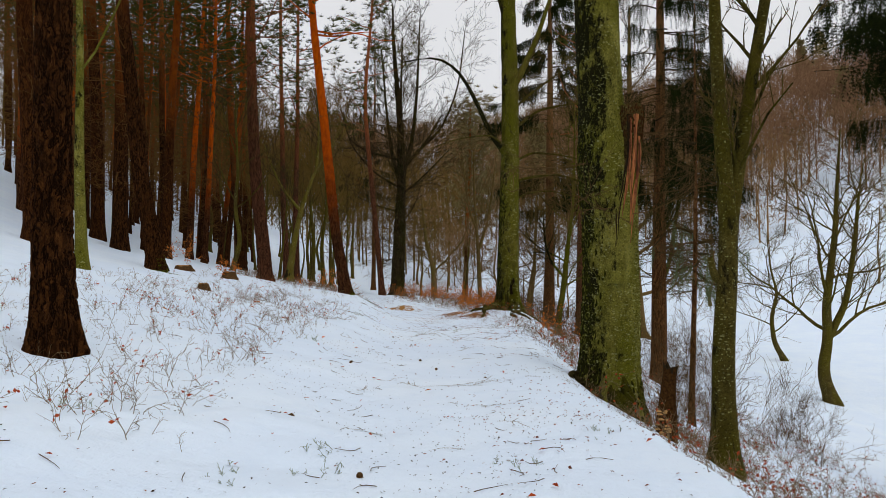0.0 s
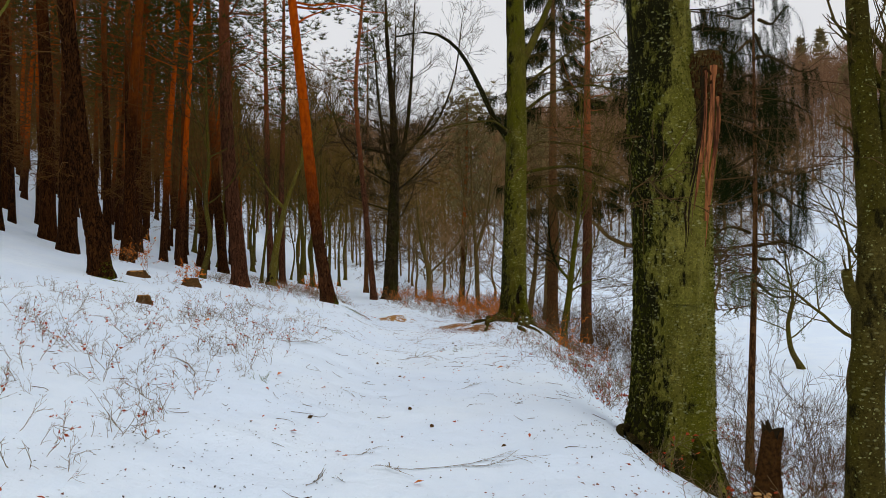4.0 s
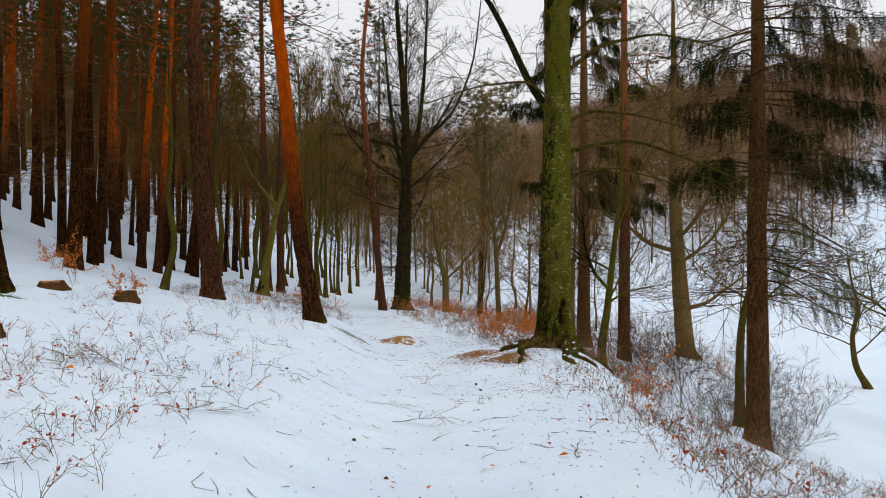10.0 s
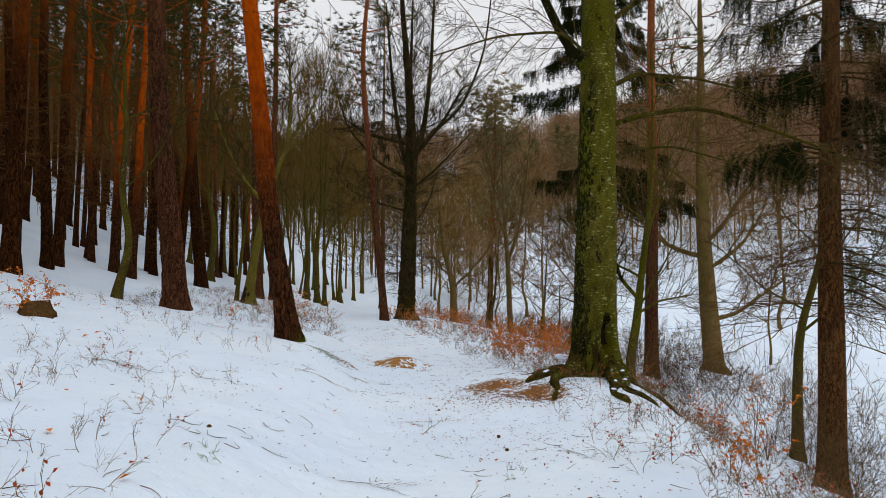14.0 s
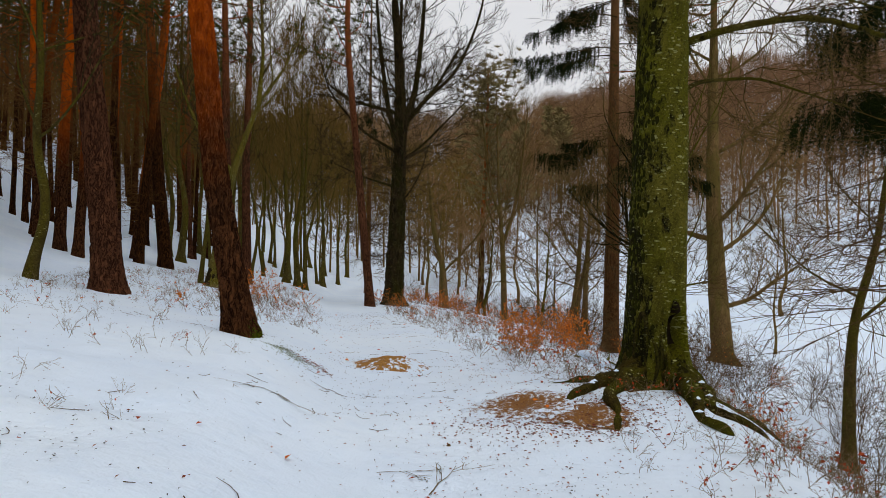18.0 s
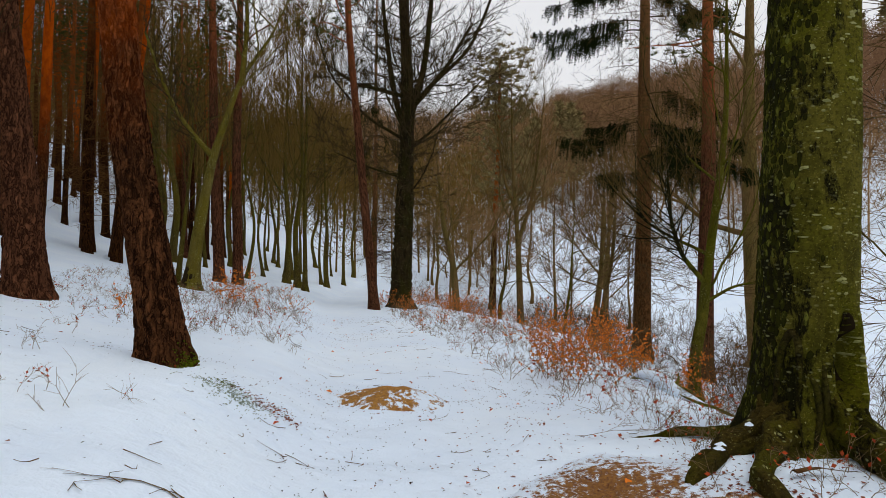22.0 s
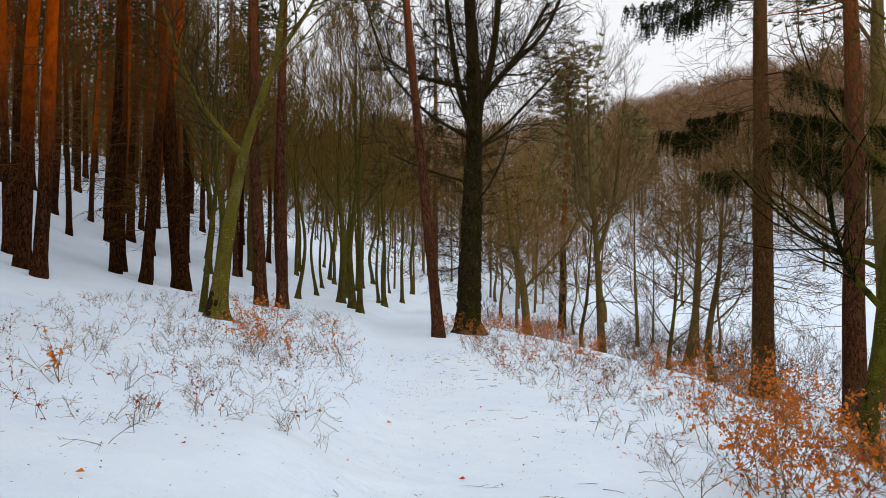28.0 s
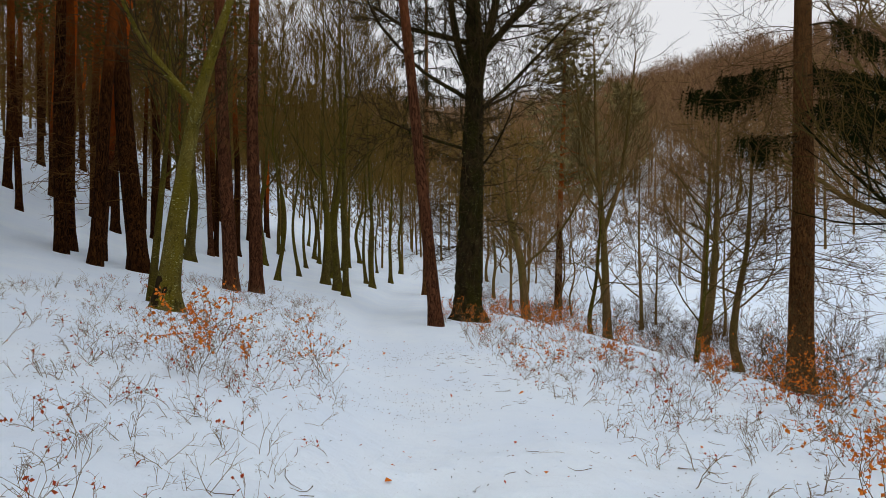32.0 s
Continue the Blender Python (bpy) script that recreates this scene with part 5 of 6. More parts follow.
spruce(4.95, 13.0, 0.13, 8.4, [(4, 0.05)], (
    (4.2, 20, 0.95), (4.4, -60, 0.95), (4.6, 160, 0.9), (4.9, -20, 0.95), (5.0, 220, 0.9), (5.3, 40, 0.95), (5.5, -90, 0.9), (5.7, 180, 0.9), (5.9, 0, 0.9), (6.1, 270, 0.9), (6.3, 120, 0.8), (6.5, -40, 0.85), (6.8, 200, 0.8), (6.9, 30, 0.75), (7.2, -70, 0.7), (7.4, 150, 0.6), (7.7, 10, 0.5), (8.0, 240, 0.35),
    (3.9, 190, 1.0, 1), (3.7, -30, 1.0, 1), (3.3, 230, 1.0, 1), (3.5, -80, 1.0, 1), (3.0, 10, 0.9, 1)), 65, dead=10, dead_to=0.5, dead_length=0.9, density=14, low=2.6, close=2, label="slim young spruce with dense dark green boughs on the bank")
spruce(-6.6, 62.0, 0.45, 25, [(9, 0.1)], (), 64, crown_from=9.5, dead=60, dead_to=0.4, density=3, label="tall thin open-crowned spruce behind the oak")

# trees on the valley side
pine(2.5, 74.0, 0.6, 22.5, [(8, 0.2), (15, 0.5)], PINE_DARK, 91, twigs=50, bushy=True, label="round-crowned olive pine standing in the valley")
bare_tree(22.2, 42.3, 0.36, 8, [(0.5, -0.4), (1.2, -0.78), (2.8, -1.0), (4.4, -0.6), (5.7, -1.0)], YOUNG, TWIG_MID, 71, first=0.2, limbs=16, reach=0.48, kids=(6, 5, 4), up=0.06, label="small dark bare tree on the valley side")
bare_tree(18.6, 31.0, 0.6, 13, [(0.7, -0.42), (1.6, -0.62), (3.0, -0.3), (4.6, -0.5), (8.3, 0.0)], YOUNG, TWIG_MID, 72, first=0.2, limbs=18, reach=0.4, kids=(6, 5, 4), up=0.06, fork=((((-0.3, 0, 3.2), (0.5, 0, 4.8), (0.9, 0, 7.5), (1.1, 0, 10)), 0.18, 0.06),), label="forked olive-barked tree on the valley side")
bare_tree(3.05, 52.8, 0.44, 14.5, [(5.0, -0.2), (9.0, -0.5)], VALLEY, TWIG_MID, 73, first=0.36, limbs=14, reach=0.32, up=0.2, kids=(6, 5, 4), fork=((((-0.2, 0, 5.2), (0.5, 0, 7.2), (0.9, 0, 9.8), (1.3, 0, 13.5)), 0.13, 0.03), (((-0.3, 0, 6.8), (-1.0, 0, 8.6), (-1.3, 0, 11.0), (-1.5, 0, 13.0)), 0.10, 0.03)), label="tall bare tree with a twin-forked top in the valley", blade=True)
bare_tree(9.2, 59.0, 0.5, 12, [(4.6, 0.13), (8.8, 0.33)], VALLEY, TWIG_OLIVE, 74, first=0.3, limbs=10, label="bare olive-barked tree in the valley")
bare_tree(-0.6, 56.3, 0.55, 12, [(3.7, -0.26), (5.9, -0.88)], VALLEY, TWIG_OLIVE, 75, first=0.25, limbs=12, reach=0.48, label="spreading mossy tree below the path")
bare_tree(6.43, 49.75, 0.42, 10, [(1.5, 0.25), (3.5, 0.5), (6, 0.6)], VALLEY, TWIG, 76, first=0.22, limbs=14, reach=0.42, up=0.06, label="slender brown bare tree in the thicket below the path")
bare_tree(5.96, 44.05, 0.3, 8, [(1.0, -0.25), (2.4, -0.1), (4, 0.2)], VALLEY, TWIG, 77, first=0.2, limbs=14, reach=0.42, up=0.06, label="small dark crooked tree in the thicket below the path")
bare_tree(3.4, 40.2, 0.16, 5.5, [(1.0, 0.1), (2.4, 0.3)], YOUNG, TWIG, 78, first=0.15, limbs=10, reach=0.5, up=0.03, label="small bare thorny tree in the thicket below the path")
bare_tree(1.6, 47.0, 0.2, 6.5, [(1.0, -0.2), (2.4, 0.1)], YOUNG, TWIG, 79, first=0.15, limbs=12, reach=0.5, up=0.03, label="small bare thorny tree in the thicket below the path")

# ---- the wood around ----

rng = np.random.default_rng(77)
PINE_KINDS = []
for i, (mat_, d_, tot, bend) in enumerate(((PINE_DARK, 0.4, 19, [(5, 0.2), (10, 0.1)]), (PINE, 0.36, 18, [(4, -0.2), (9, -0.3)]), (PINE_RED, 0.34, 19, [(5, 0.3), (10, 0.7)]), (PINE_DARK, 0.46, 20, [(6, -0.1), (11, 0.2)]), (PINE, 0.44, 20, [(4, 0.1), (11, 0.4)]))):
    PINE_KINDS.append((mat_, d_, tot, bend))
taken = [(o.matrix_basis.translation.x, o.matrix_basis.translation.y) for o in scene.objects if o.parent is None and o.get("category") == "tree"]


def free(x, y, gap):
    if any((x - a) ** 2 + (y - b) ** 2 < gap * gap for a, b in taken):
        return False
    taken.append((x, y))
    return True


masters = {}
made = 0
while made < 95:
    y = rng.uniform(16, 88)
    x = float(path_x(y)) - rng.uniform(5, 38)
    if y > 45 and x > -14 - (y - 45) * 0.25:
        continue
    if x > -19 and y < 50 or x > -24 and y < 36 or not free(x, y, 2.3):
        continue
    k = int(rng.integers(0, 5))
    if k not in masters:
        masters[k] = pine(x, y, PINE_KINDS[k][1], PINE_KINDS[k][2], PINE_KINDS[k][3], PINE_KINDS[k][0], 200 + k, twigs=60)
    else:
        copy_thing(masters[k], pose(x, y, ground_z(x, y) - 0.05, 0, 0, rng.uniform(0, 360)))
    made += 1

# more pines up the near slope
made = 0
while made < 15:
    x = -rng.uniform(9.5, 20)
    y = rng.uniform(-1.5 * x, 8 - 1.4 * x)
    if not free(x, y, 2.0):
        x = -rng.uniform(9.5, 22)
        made += 0.1
        continue
    copy_thing(masters[int(rng.choice(list(masters)))], pose(x, y, ground_z(x, y) - 0.05, 0, 0, rng.uniform(0, 360)))
    made += 1

# unseen pine copies added behind the start to cut the sky light
made = 0
while made < 60:
    x, y = rng.uniform(-34, 20), rng.uniform(-42, -3)
    if abs(x) < 2.5 or not free(x, y, 2.6):
        continue
    copy_thing(masters[int(rng.choice(list(masters)))], pose(x, y, ground_z(x, y) - 0.05, 0, 0, rng.uniform(0, 360)))
    made += 1

# young beeches in rows beyond the pines
kinds = {}
made = 0
while made < 30:
    y = rng.uniform(46, 92)
    x = float(path_x(y)) + rng.uniform(-15, 1.2) - (y - 44) * 0.05
    if abs(x - float(path_x(y))) < 1.0 or not free(x, y, 2.2):
        continue
    k = int(rng.integers(0, 5))
    if k not in kinds:
        kinds[k] = bare_tree(x, y, 0.2 + 0.055 * k, 11 + 1.0 * k, [(0.6, 0.12 - 0.05 * k), (1.6, 0.34 - 0.15 * k), (3, 0.42 - 0.24 * k), (6, -0.2 + 0.15 * k), (9, 0.2)], YOUNG, TWIG_OLIVE, 300 + k, limbs=14, first=0.3, flare=0.55, reach=0.4, up=0.3, kids=(5, 6, 6), angle=0.5, thin=0.009, group="young beeches", label="slim bare mossy beech with rising branches")
    else:
        copy_thing(kinds[k], pose(x, y, ground_z(x, y) - 0.05, 0, 0, rng.uniform(0, 360)))
    made += 1

# bare brown trees on the valley floor
kinds = {}
made = 0
while made < 26:
    y = rng.uniform(50, 112)
    x = rng.uniform(-8, 46)
    s = 0.75 * x + 0.66 * y
    if x < float(path_x(y)) + 5.5 or s < 42 or s > 92 or (x > 7 and rng.random() < 0.93) or not free(x, y, 2.6):
        continue
    k = int(rng.integers(0, 5))
    if k not in kinds:
        kinds[k] = bare_tree(x, y, 0.17 + 0.035 * k, 8 + 1.3 * k, [(1.2, 0.3 - 0.15 * k), (3, -0.35 + 0.2 * k), (6, 0.1)], VALLEY, (TWIG_BROWN, TWIG_OLIVE, TWIG_BROWN)[k % 3], 400 + k, limbs=13, first=0.14, reach=0.48, up=0.06, kids=(5, 6, 7), thin=0.010, group="bare valley trees", label="bare brown-twigged tree on the snowy valley floor")
    else:
        copy_thing(kinds[k], pose(x, y, ground_z(x, y) - 0.05, 0, 0, rng.uniform(0, 360)))
    made += 1


# woods on the far hillside
def far_woods(name, count, material, seed, test, tall, twig_w=0.042, limbs=330, low=0.14):
    rng = np.random.default_rng(seed)
    g = Geo()
    n = 0
    while n < count:
        x, y = rng.uniform(-110, 260), rng.uniform(60, 300)
        s = 0.75 * x + 0.66 * y
        if not test(x, y, s):
            continue
        z = ground_z(x, y)
        h = tall * rng.uniform(0.7, 1.2)
        g.tube([[x, y, z - 0.3], [x + rng.normal(0, 0.2), y, z + h * 0.5], [x + rng.normal(0, 0.5), y, z + h]], [0.12, 0.09, 0.03], 4)
        f = low + (1 - low) * rng.random(limbs) ** 0.9
        a = rng.uniform(0, 6.283, limbs)
        wide = 0.27 * h * np.sqrt(np.maximum(0.03, 1 - ((f - 0.55) / 0.47) ** 2)) * np.sqrt(rng.random(limbs))
        spoke = np.stack([np.cos(a), np.sin(a), 0 * a], -1)
        start = np.stack([np.full(limbs, x), np.full(limbs, y), z + f * h * 0.92], -1) + spoke * wide[:, None]
        way = spoke * rng.uniform(0.1, 1.0, (limbs, 1)) + rng.normal(0, 0.35, (limbs, 3)) + (0, 0, 0.6)
        size = h * rng.uniform(0.06, 0.17, limbs)
        tip = start + way * size[:, None]
        side = np.cross(way, rng.normal(0, 1, way.shape))
        side /= np.linalg.norm(side, axis=1)[:, None]
        g.tris(np.stack([start - side * twig_w, start + side * twig_w, tip], 1))
        n += 1
    ob = part(name, g, material, smooth=False)
    return tagged(ob, "distant bare brown woods on the snowy hillside", "woods", kind="stuff")


far_woods("far_woods", 820, TWIG_BROWN, 1, lambda x, y, s: 84 < s < 185 and -60 < x < 45 + (s - 76) * 0.2, 12)
far_woods("far_woods", 1000, TWIG_RED, 2, lambda x, y, s: (100 if x > 20 else 88) + 8 * vnoise(x / 12, y / 12) < s < 195 and x > 30 and vnoise(x / 18, y / 18, 2.5) > 0.27, 12)

far_woods("far_woods", 75, TWIG_OLIVE, 7, lambda x, y, s: -105 < x < -34 and 50 < y < 150 and s < 60, 18, 0.05, 300, 0.3)
far_woods("far_woods", 190, TWIG_OLIVE, 6, lambda x, y, s: y > 84 and -75 < x < 4 and s < 80, 15)


def far_pines(count, seed, test):
    rng = np.random.default_rng(seed)
    g = Geo()
    n = 0
    while n < count:
        x, y = rng.uniform(-80, 240), rng.uniform(70, 280)
        if not test(x, y, 0.75 * x + 0.66 * y):
            continue
        z, h = ground_z(x, y), rng.uniform(12, 17)
        m = 200
        f = rng.uniform(0, 1, m)
        a = rng.uniform(0, 6.283, m)
        r = (1.0 - f) * 2.6 * np.sqrt(rng.random(m)) + 0.3
        at = np.stack([x + np.cos(a) * r, y + np.sin(a) * r, z + h * (0.3 + 0.7 * f)], -1)
        g.tris(tufts(at, rng, 3, 1.3, 0.22))
        g.tube([[x, y, z - 0.3], [x, y, z + h]], [0.2, 0.04], 5)
        n += 1
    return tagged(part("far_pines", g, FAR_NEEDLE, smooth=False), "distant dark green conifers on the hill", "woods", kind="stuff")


far_pines(60, 3, lambda x, y, s: s > 112 and x > 62 and (vnoise(x / 25, y / 25, 0.5) > 0.42))
far_pines(10, 5, lambda x, y, s: s > 100 and 12 < x < 24 and 100 < y < 150)


# ---- stumps, mound, litter ----


def stump(x, y, r, h, label, seed, lean=0.0, snow=False):
    ob = thing("tree_stump", x, y, ground_z(x, y), label, "stump")
    g = Geo().tube([[0, 0, -0.15], [0, 0, 0.02], [lean * 0.2, 0, h * 0.3], [lean * 0.5, 0, h * 0.6], [lean * 0.8, 0, h * 0.8], [lean, 0, h]], [r * 1.2, r * 1.12, r, r * 0.93, r * 0.9, r * 0.86], 36, lambda rr, th, zz: lumps(0.3, seed, 0.4, 5)(rr, th, zz) - 0.016 * (vnoise(np.cos(th) * 9, np.sin(th) * 9, zz * 5) > 0.55))
    g.v[0].reshape(6, 36, 3)[-1, :, 2] += 0.05 * (vnoise(np.arange(36) * 0.4, seed) - 0.5)
    part("bark", g, STUMP_BARK, ob)
    ring = g.v[0].reshape(6, 36, 3)[-1].copy()
    part("cut_face", Geo().fan(ring, (lean, 0, h + 0.01)), STUMP_TOP, ob, "weathered sawn top")
    if snow:
        cap = (ring - (lean, 0, h)) * (0.5, 0.6, 0.3) + (lean + r * 0.3, 0.05, h + 0.018)
        part("snow_cap", Geo().fan(cap, cap.mean(0) + (0, 0, 0.03)), SNOW, ob, "thin snow on top")
    return ob


stump(-6.12, 18.73, 0.17, 0.18, "low mossy cut tree stump with thin snow on top", 1.0, 0.0, True)
stump(-4.99, 13.65, 0.10, 0.12, "small brown cut tree stump in the snow", 2.0)
stump(-7.3, 18.4, 0.19, 0.15, "low flat cut stump beside a pine", 3.0)


def crumbled(x, y, rx, ry, h, material, label, name, category, seed, n=72):
    """A low uneven heap that melts into the snow."""
    ob = thing(name, x, y, ground_z(x, y), label, category)
    t, r = np.meshgrid(np.linspace(0, 2 * np.pi, n, endpoint=False), np.linspace(0, 1, 30), indexing="ij")
    edge = 0.75 + 0.5 * vnoise(np.cos(t) * 1.6 + seed, np.sin(t) * 1.6, seed)
    px, py = rx * r * edge * np.cos(t), ry * r * edge * np.sin(t)
    rough = vnoise(px * 9 + seed, py * 9, seed) - 0.35
    pz = height(x + px, y + py) - ground_z(x, y) + h * (1 - r**2) * (0.5 + vnoise(px * 3, py * 3, seed)) + 0.03 * rough * (1 - r**3) - 0.035 * r**4 + 0.008
    p = np.stack([px, py, pz], -1)
    p = np.concatenate([p, p[:1]], 0)
    part("crumbly_top", Geo().grid(p), material, ob)
    return ob


crumbled(-1.28, 22.15, 0.7, 0.5, 0.09, MOUND, "small mound of yellow-brown soil poking through the snow", "soil_mound", "mound", 1.5)
crumbled(0.38, 19.3, 0.9, 0.85, 0.006, PATCH, "patch of brown needles and leaves showing through the snow", "needle_litter", "litter", 4.2)
crumbled(0.9, 18.75, 0.6, 0.45, 0.006, PATCH, "patch of brown needles and leaves showing through the snow", "needle_litter", "litter", 6.1)

# ---- fallen wood ----


def fallen(x, y, length, r, turn, label, seed, kids=(4, 2), name="fallen_twig", material=None, up=0.0, lift=0.02):
    rng = np.random.default_rng(seed)
    ob = thing(name, x, y, ground_z(x, y), label, "twig")
    g = Geo()
    a = radians(turn)
    grow(g, g, (0, 0, 0), np.array([math.cos(a), math.sin(a), 0.0]), length * 0.75, r, list(kids), rng, up, 0.7, 0.2, 0.0035, 0.12)
    v = np.concatenate(g.v)
    rise = np.maximum(0, v[:, 2]) * 0.35
    v[:, 2] = height(x + v[:, 0], y + v[:, 1]) - ground_z(x, y) + lift * 0.4 + rise
    g.v = [v]
    part("wood", g, material or STEM, ob)
    return ob


for i, (x, y, length, r, turn, kids) in enumerate((
    (-0.75, 7.7, 0.5, 0.006, 60, (4, 2)), (-0.35, 7.35, 1.35, 0.009, 8, (5, 2)), (-0.9, 6.9, 0.6, 0.005, 75, (3,)), (-0.75, 5.1, 0.35, 0.012, 30, (2,)),
    (-0.2, 7.2, 0.4, 0.004, 150, (5, 2)), (-2.9, 9.6, 0.9, 0.012, -18, (2,)), (-3.2, 13.2, 1.0, 0.01, 150, (6, 3)), (-0.75, 14.2, 1.15, 0.012, -20, (6, 3)),
    (-1.1, 14.9, 0.7, 0.008, 15, (5, 2)), (-0.25, 13.3, 0.5, 0.008, 55, (1,)), (-0.95, 17.4, 0.6, 0.006, 20, (4, 2)), (-0.55, 17.1, 0.7, 0.007, 70, (4, 2)),
    (-1.9, 18.5, 0.75, 0.009, 165, (3, 1)), (-2.0, 18.55, 0.6, 0.007, -20, (2, 1)), (0.55, 18.6, 1.3, 0.012, -12, (3, 1)), (1.0, 15.8, 0.8, 0.006, 60, (5, 2)),
    (-3.3, 16.6, 0.9, 0.008, 170, (7, 3)), (-2.5, 12.1, 0.8, 0.007, 20, (6, 3)), (-4.4, 13.6, 1.3, 0.012, -25, (5, 3)), (-4.9, 11.3, 0.8, 0.008, 10, (4, 2)),
    (0.2, 10.6, 0.6, 0.005, 40, (5, 2)), (1.0, 12.3, 0.7, 0.006, 100, (5, 2)), (-1.2, 10.4, 0.5, 0.005, -30, (3,)), (0.7, 6.3, 0.5, 0.005, 160, (4, 2)),
    (-1.7, 24.3, 0.5, 0.006, 5, (3,)), (-2.2, 23.6, 0.35, 0.012, 35, (1,)), (0.4, 20.7, 1.0, 0.008, -5, (4, 2)), (-0.9, 21.3, 0.4, 0.005, 30, (2,)),
    (-1.6, 27.5, 0.4, 0.005, 15, (2,)), (0.2, 22.9, 0.5, 0.005, 80, (3, 2)), (-0.1, 4.6, 0.35, 0.004, 20, (3,)), (0.45, 5.4, 0.4, 0.004, -40, (4,)),
)):
    fallen(x, y, length, r, turn, "dry brown fallen twig lying on the snow", 500 + i, kids)

log = fallen(1.95, 24.85, 1.5, 0.06, -32, "fallen mossy branch half buried in snow", 560, (3,), "fallen_branch", BEECH, lift=0.12)
t = np.linspace(0, 1, 16)
px, py = 0.05 + 0.95 * t, -0.02 - 0.6 * t
part("snow_cap", Geo().tube(np.stack([px, py, height(1.95 + px, 24.85 + py) - ground_z(1.95, 24.85) + 0.10 + 0.03 * np.sin(t * 9)], -1), 0.02 + 0.09 * np.sin(np.pi * t) ** 0.5, 12, lumps(0.5, 3.0)), SNOW, log, "snow lying on the branch")
fallen(2.35, 23.9, 1.5, 0.05, -50, "fallen mossy branch half buried in snow", 561, (2,), "fallen_branch", BEECH, lift=0.1)
fallen(1.41, 19.18, 0.6, 0.03, 41, "short bent piece of brown wood on the snow", 562, (), "wood_piece", STUMP_BARK, lift=0.12)
fallen(4.2, 8.0, 1.1, 0.05, -20, "broken mossy branch on the bank", 563, (3,), "fallen_branch", BEECH, lift=0.1)
fallen(4.9, 8.6, 0.8, 0.05, 30, "broken mossy branch on the bank", 564, (3,), "fallen_branch", BEECH, lift=0.1)

# ---- undergrowth ----


def leaf_blades(at, rng, size):
    """Small folded leaves, two facing halves each."""
    n = len(at)
    way = rng.normal(0, 1, (n, 3))
    way[:, 2] -= 0.4
    way /= np.linalg.norm(way, axis=1)[:, None]
    side = np.cross(way, rng.normal(0, 1, (n, 3)))
    side /= np.linalg.norm(side, axis=1)[:, None]
    up = np.cross(way, side)
    s = size * rng.uniform(0.7, 1.25, (n, 1))
    a, b = at, at + way * s
    m = at + way * s * 0.5
    return np.stack([np.stack([a, m + side * s * 0.32 + up * s * 0.1, b], 1), np.stack([a, b, m - side * s * 0.32 + up * s * 0.1], 1)], 1).reshape(-1, 3, 3)


def shrub_geo(seed, stems, tall, r, kids, leaves, size, up=0.12, spread=0.5, lean=0.5, blade=False, wild=0.16):
    rng = np.random.default_rng(seed)
    wood, tips = Geo(), []
    for _ in range(stems):
        a = rng.uniform(0, 6.283)
        d = np.array([math.cos(a) * lean, math.sin(a) * lean, 1.0])
        p = np.array([rng.normal(0, 0.03) * stems**0.5, rng.normal(0, 0.03) * stems**0.5, -0.03])
        grow(wood, wood, p, d, tall * rng.uniform(0.6, 1.1), r, list(kids), rng, up, spread, wild, r * 0.45, 0.09, blade)
    green = Geo()
    if leaves:
        v = np.concatenate(wood.v)
        v = v[v[:, 2] > tall * 0.15]
        green.tris(leaf_blades(v[rng.integers(0, len(v), leaves)], rng, size))
    return wood, green


def scatter_things(name, variants, places, material, leaf, label, leafy_label, category, group):
    masters = {}
    for i, (x, y) in enumerate(places):
        k = i % len(variants)
        spin = (i * 137.5) % 360
        if k not in masters:
            wood, green = variants[k]
            ob = thing(name, x, y, ground_z(x, y), leafy_label if green.n else label, category, group, spin)
            part("stem", wood, material, ob)
            if green.n:
                part("leaves", green, leaf, ob, smooth=False)
            masters[k] = ob
        else:
            copy_thing(masters[k], pose(x, y, ground_z(x, y), 0, 0, spin))


rng = np.random.default_rng(1234)


def spots(count, inside, y0, y1, x0, x1):
    out = []
    while len(out) < count:
        y, u = rng.uniform(y0, y1), rng.uniform(x0, x1)
        x = float(path_x(y)) + u
        if inside(x, y, u) and all((x - a) ** 2 + (y - b) ** 2 > (0.3 if a < 9 else 0) for a, b in taken):
            out.append((x, y))
    return out


def verge(x, y, u):
    """Where dry seedlings come through the snow: off the trodden strip, in drifts."""
    gap = (0.9 if y < 24 else 0.55) + 0.7 * float(vnoise(x * 1.1 + 3, y * 1.1, 6.3)) ** 1.5
    if abs(u) < gap:
        return False
    patch = float(vnoise(x / 1.3 + 5, y / 1.3, 9.1))
    strength = float(S(gap, gap + 1.2, abs(u)))
    if y > 22 and u > 0:
        strength *= 0.75
    if y > 14 and y < 23 and u < 0:
        strength *= 0.5
    return (0.3 + 0.7 * patch) * strength > rng.uniform(0.2, 0.85)


thin_kinds = [shrub_geo(600 + i, 1 + i % 3, 0.22 + 0.045 * (i % 5), 0.0032, (4, 2) if i % 2 else (5,), (0, 1, 4, 0, 8)[i % 5], 0.035, 0.03, 0.75, 0.8, False, 0.22) for i in range(14)]
scatter_things("dry_seedling", thin_kinds, spots(290, verge, 2.6, 31, -4.6, 3.6), STEM, RED_LEAF, "thin leafless beech seedling poking through snow", "thin beech seedling with a few red dead leaves", "seedling", "dry beech seedlings")

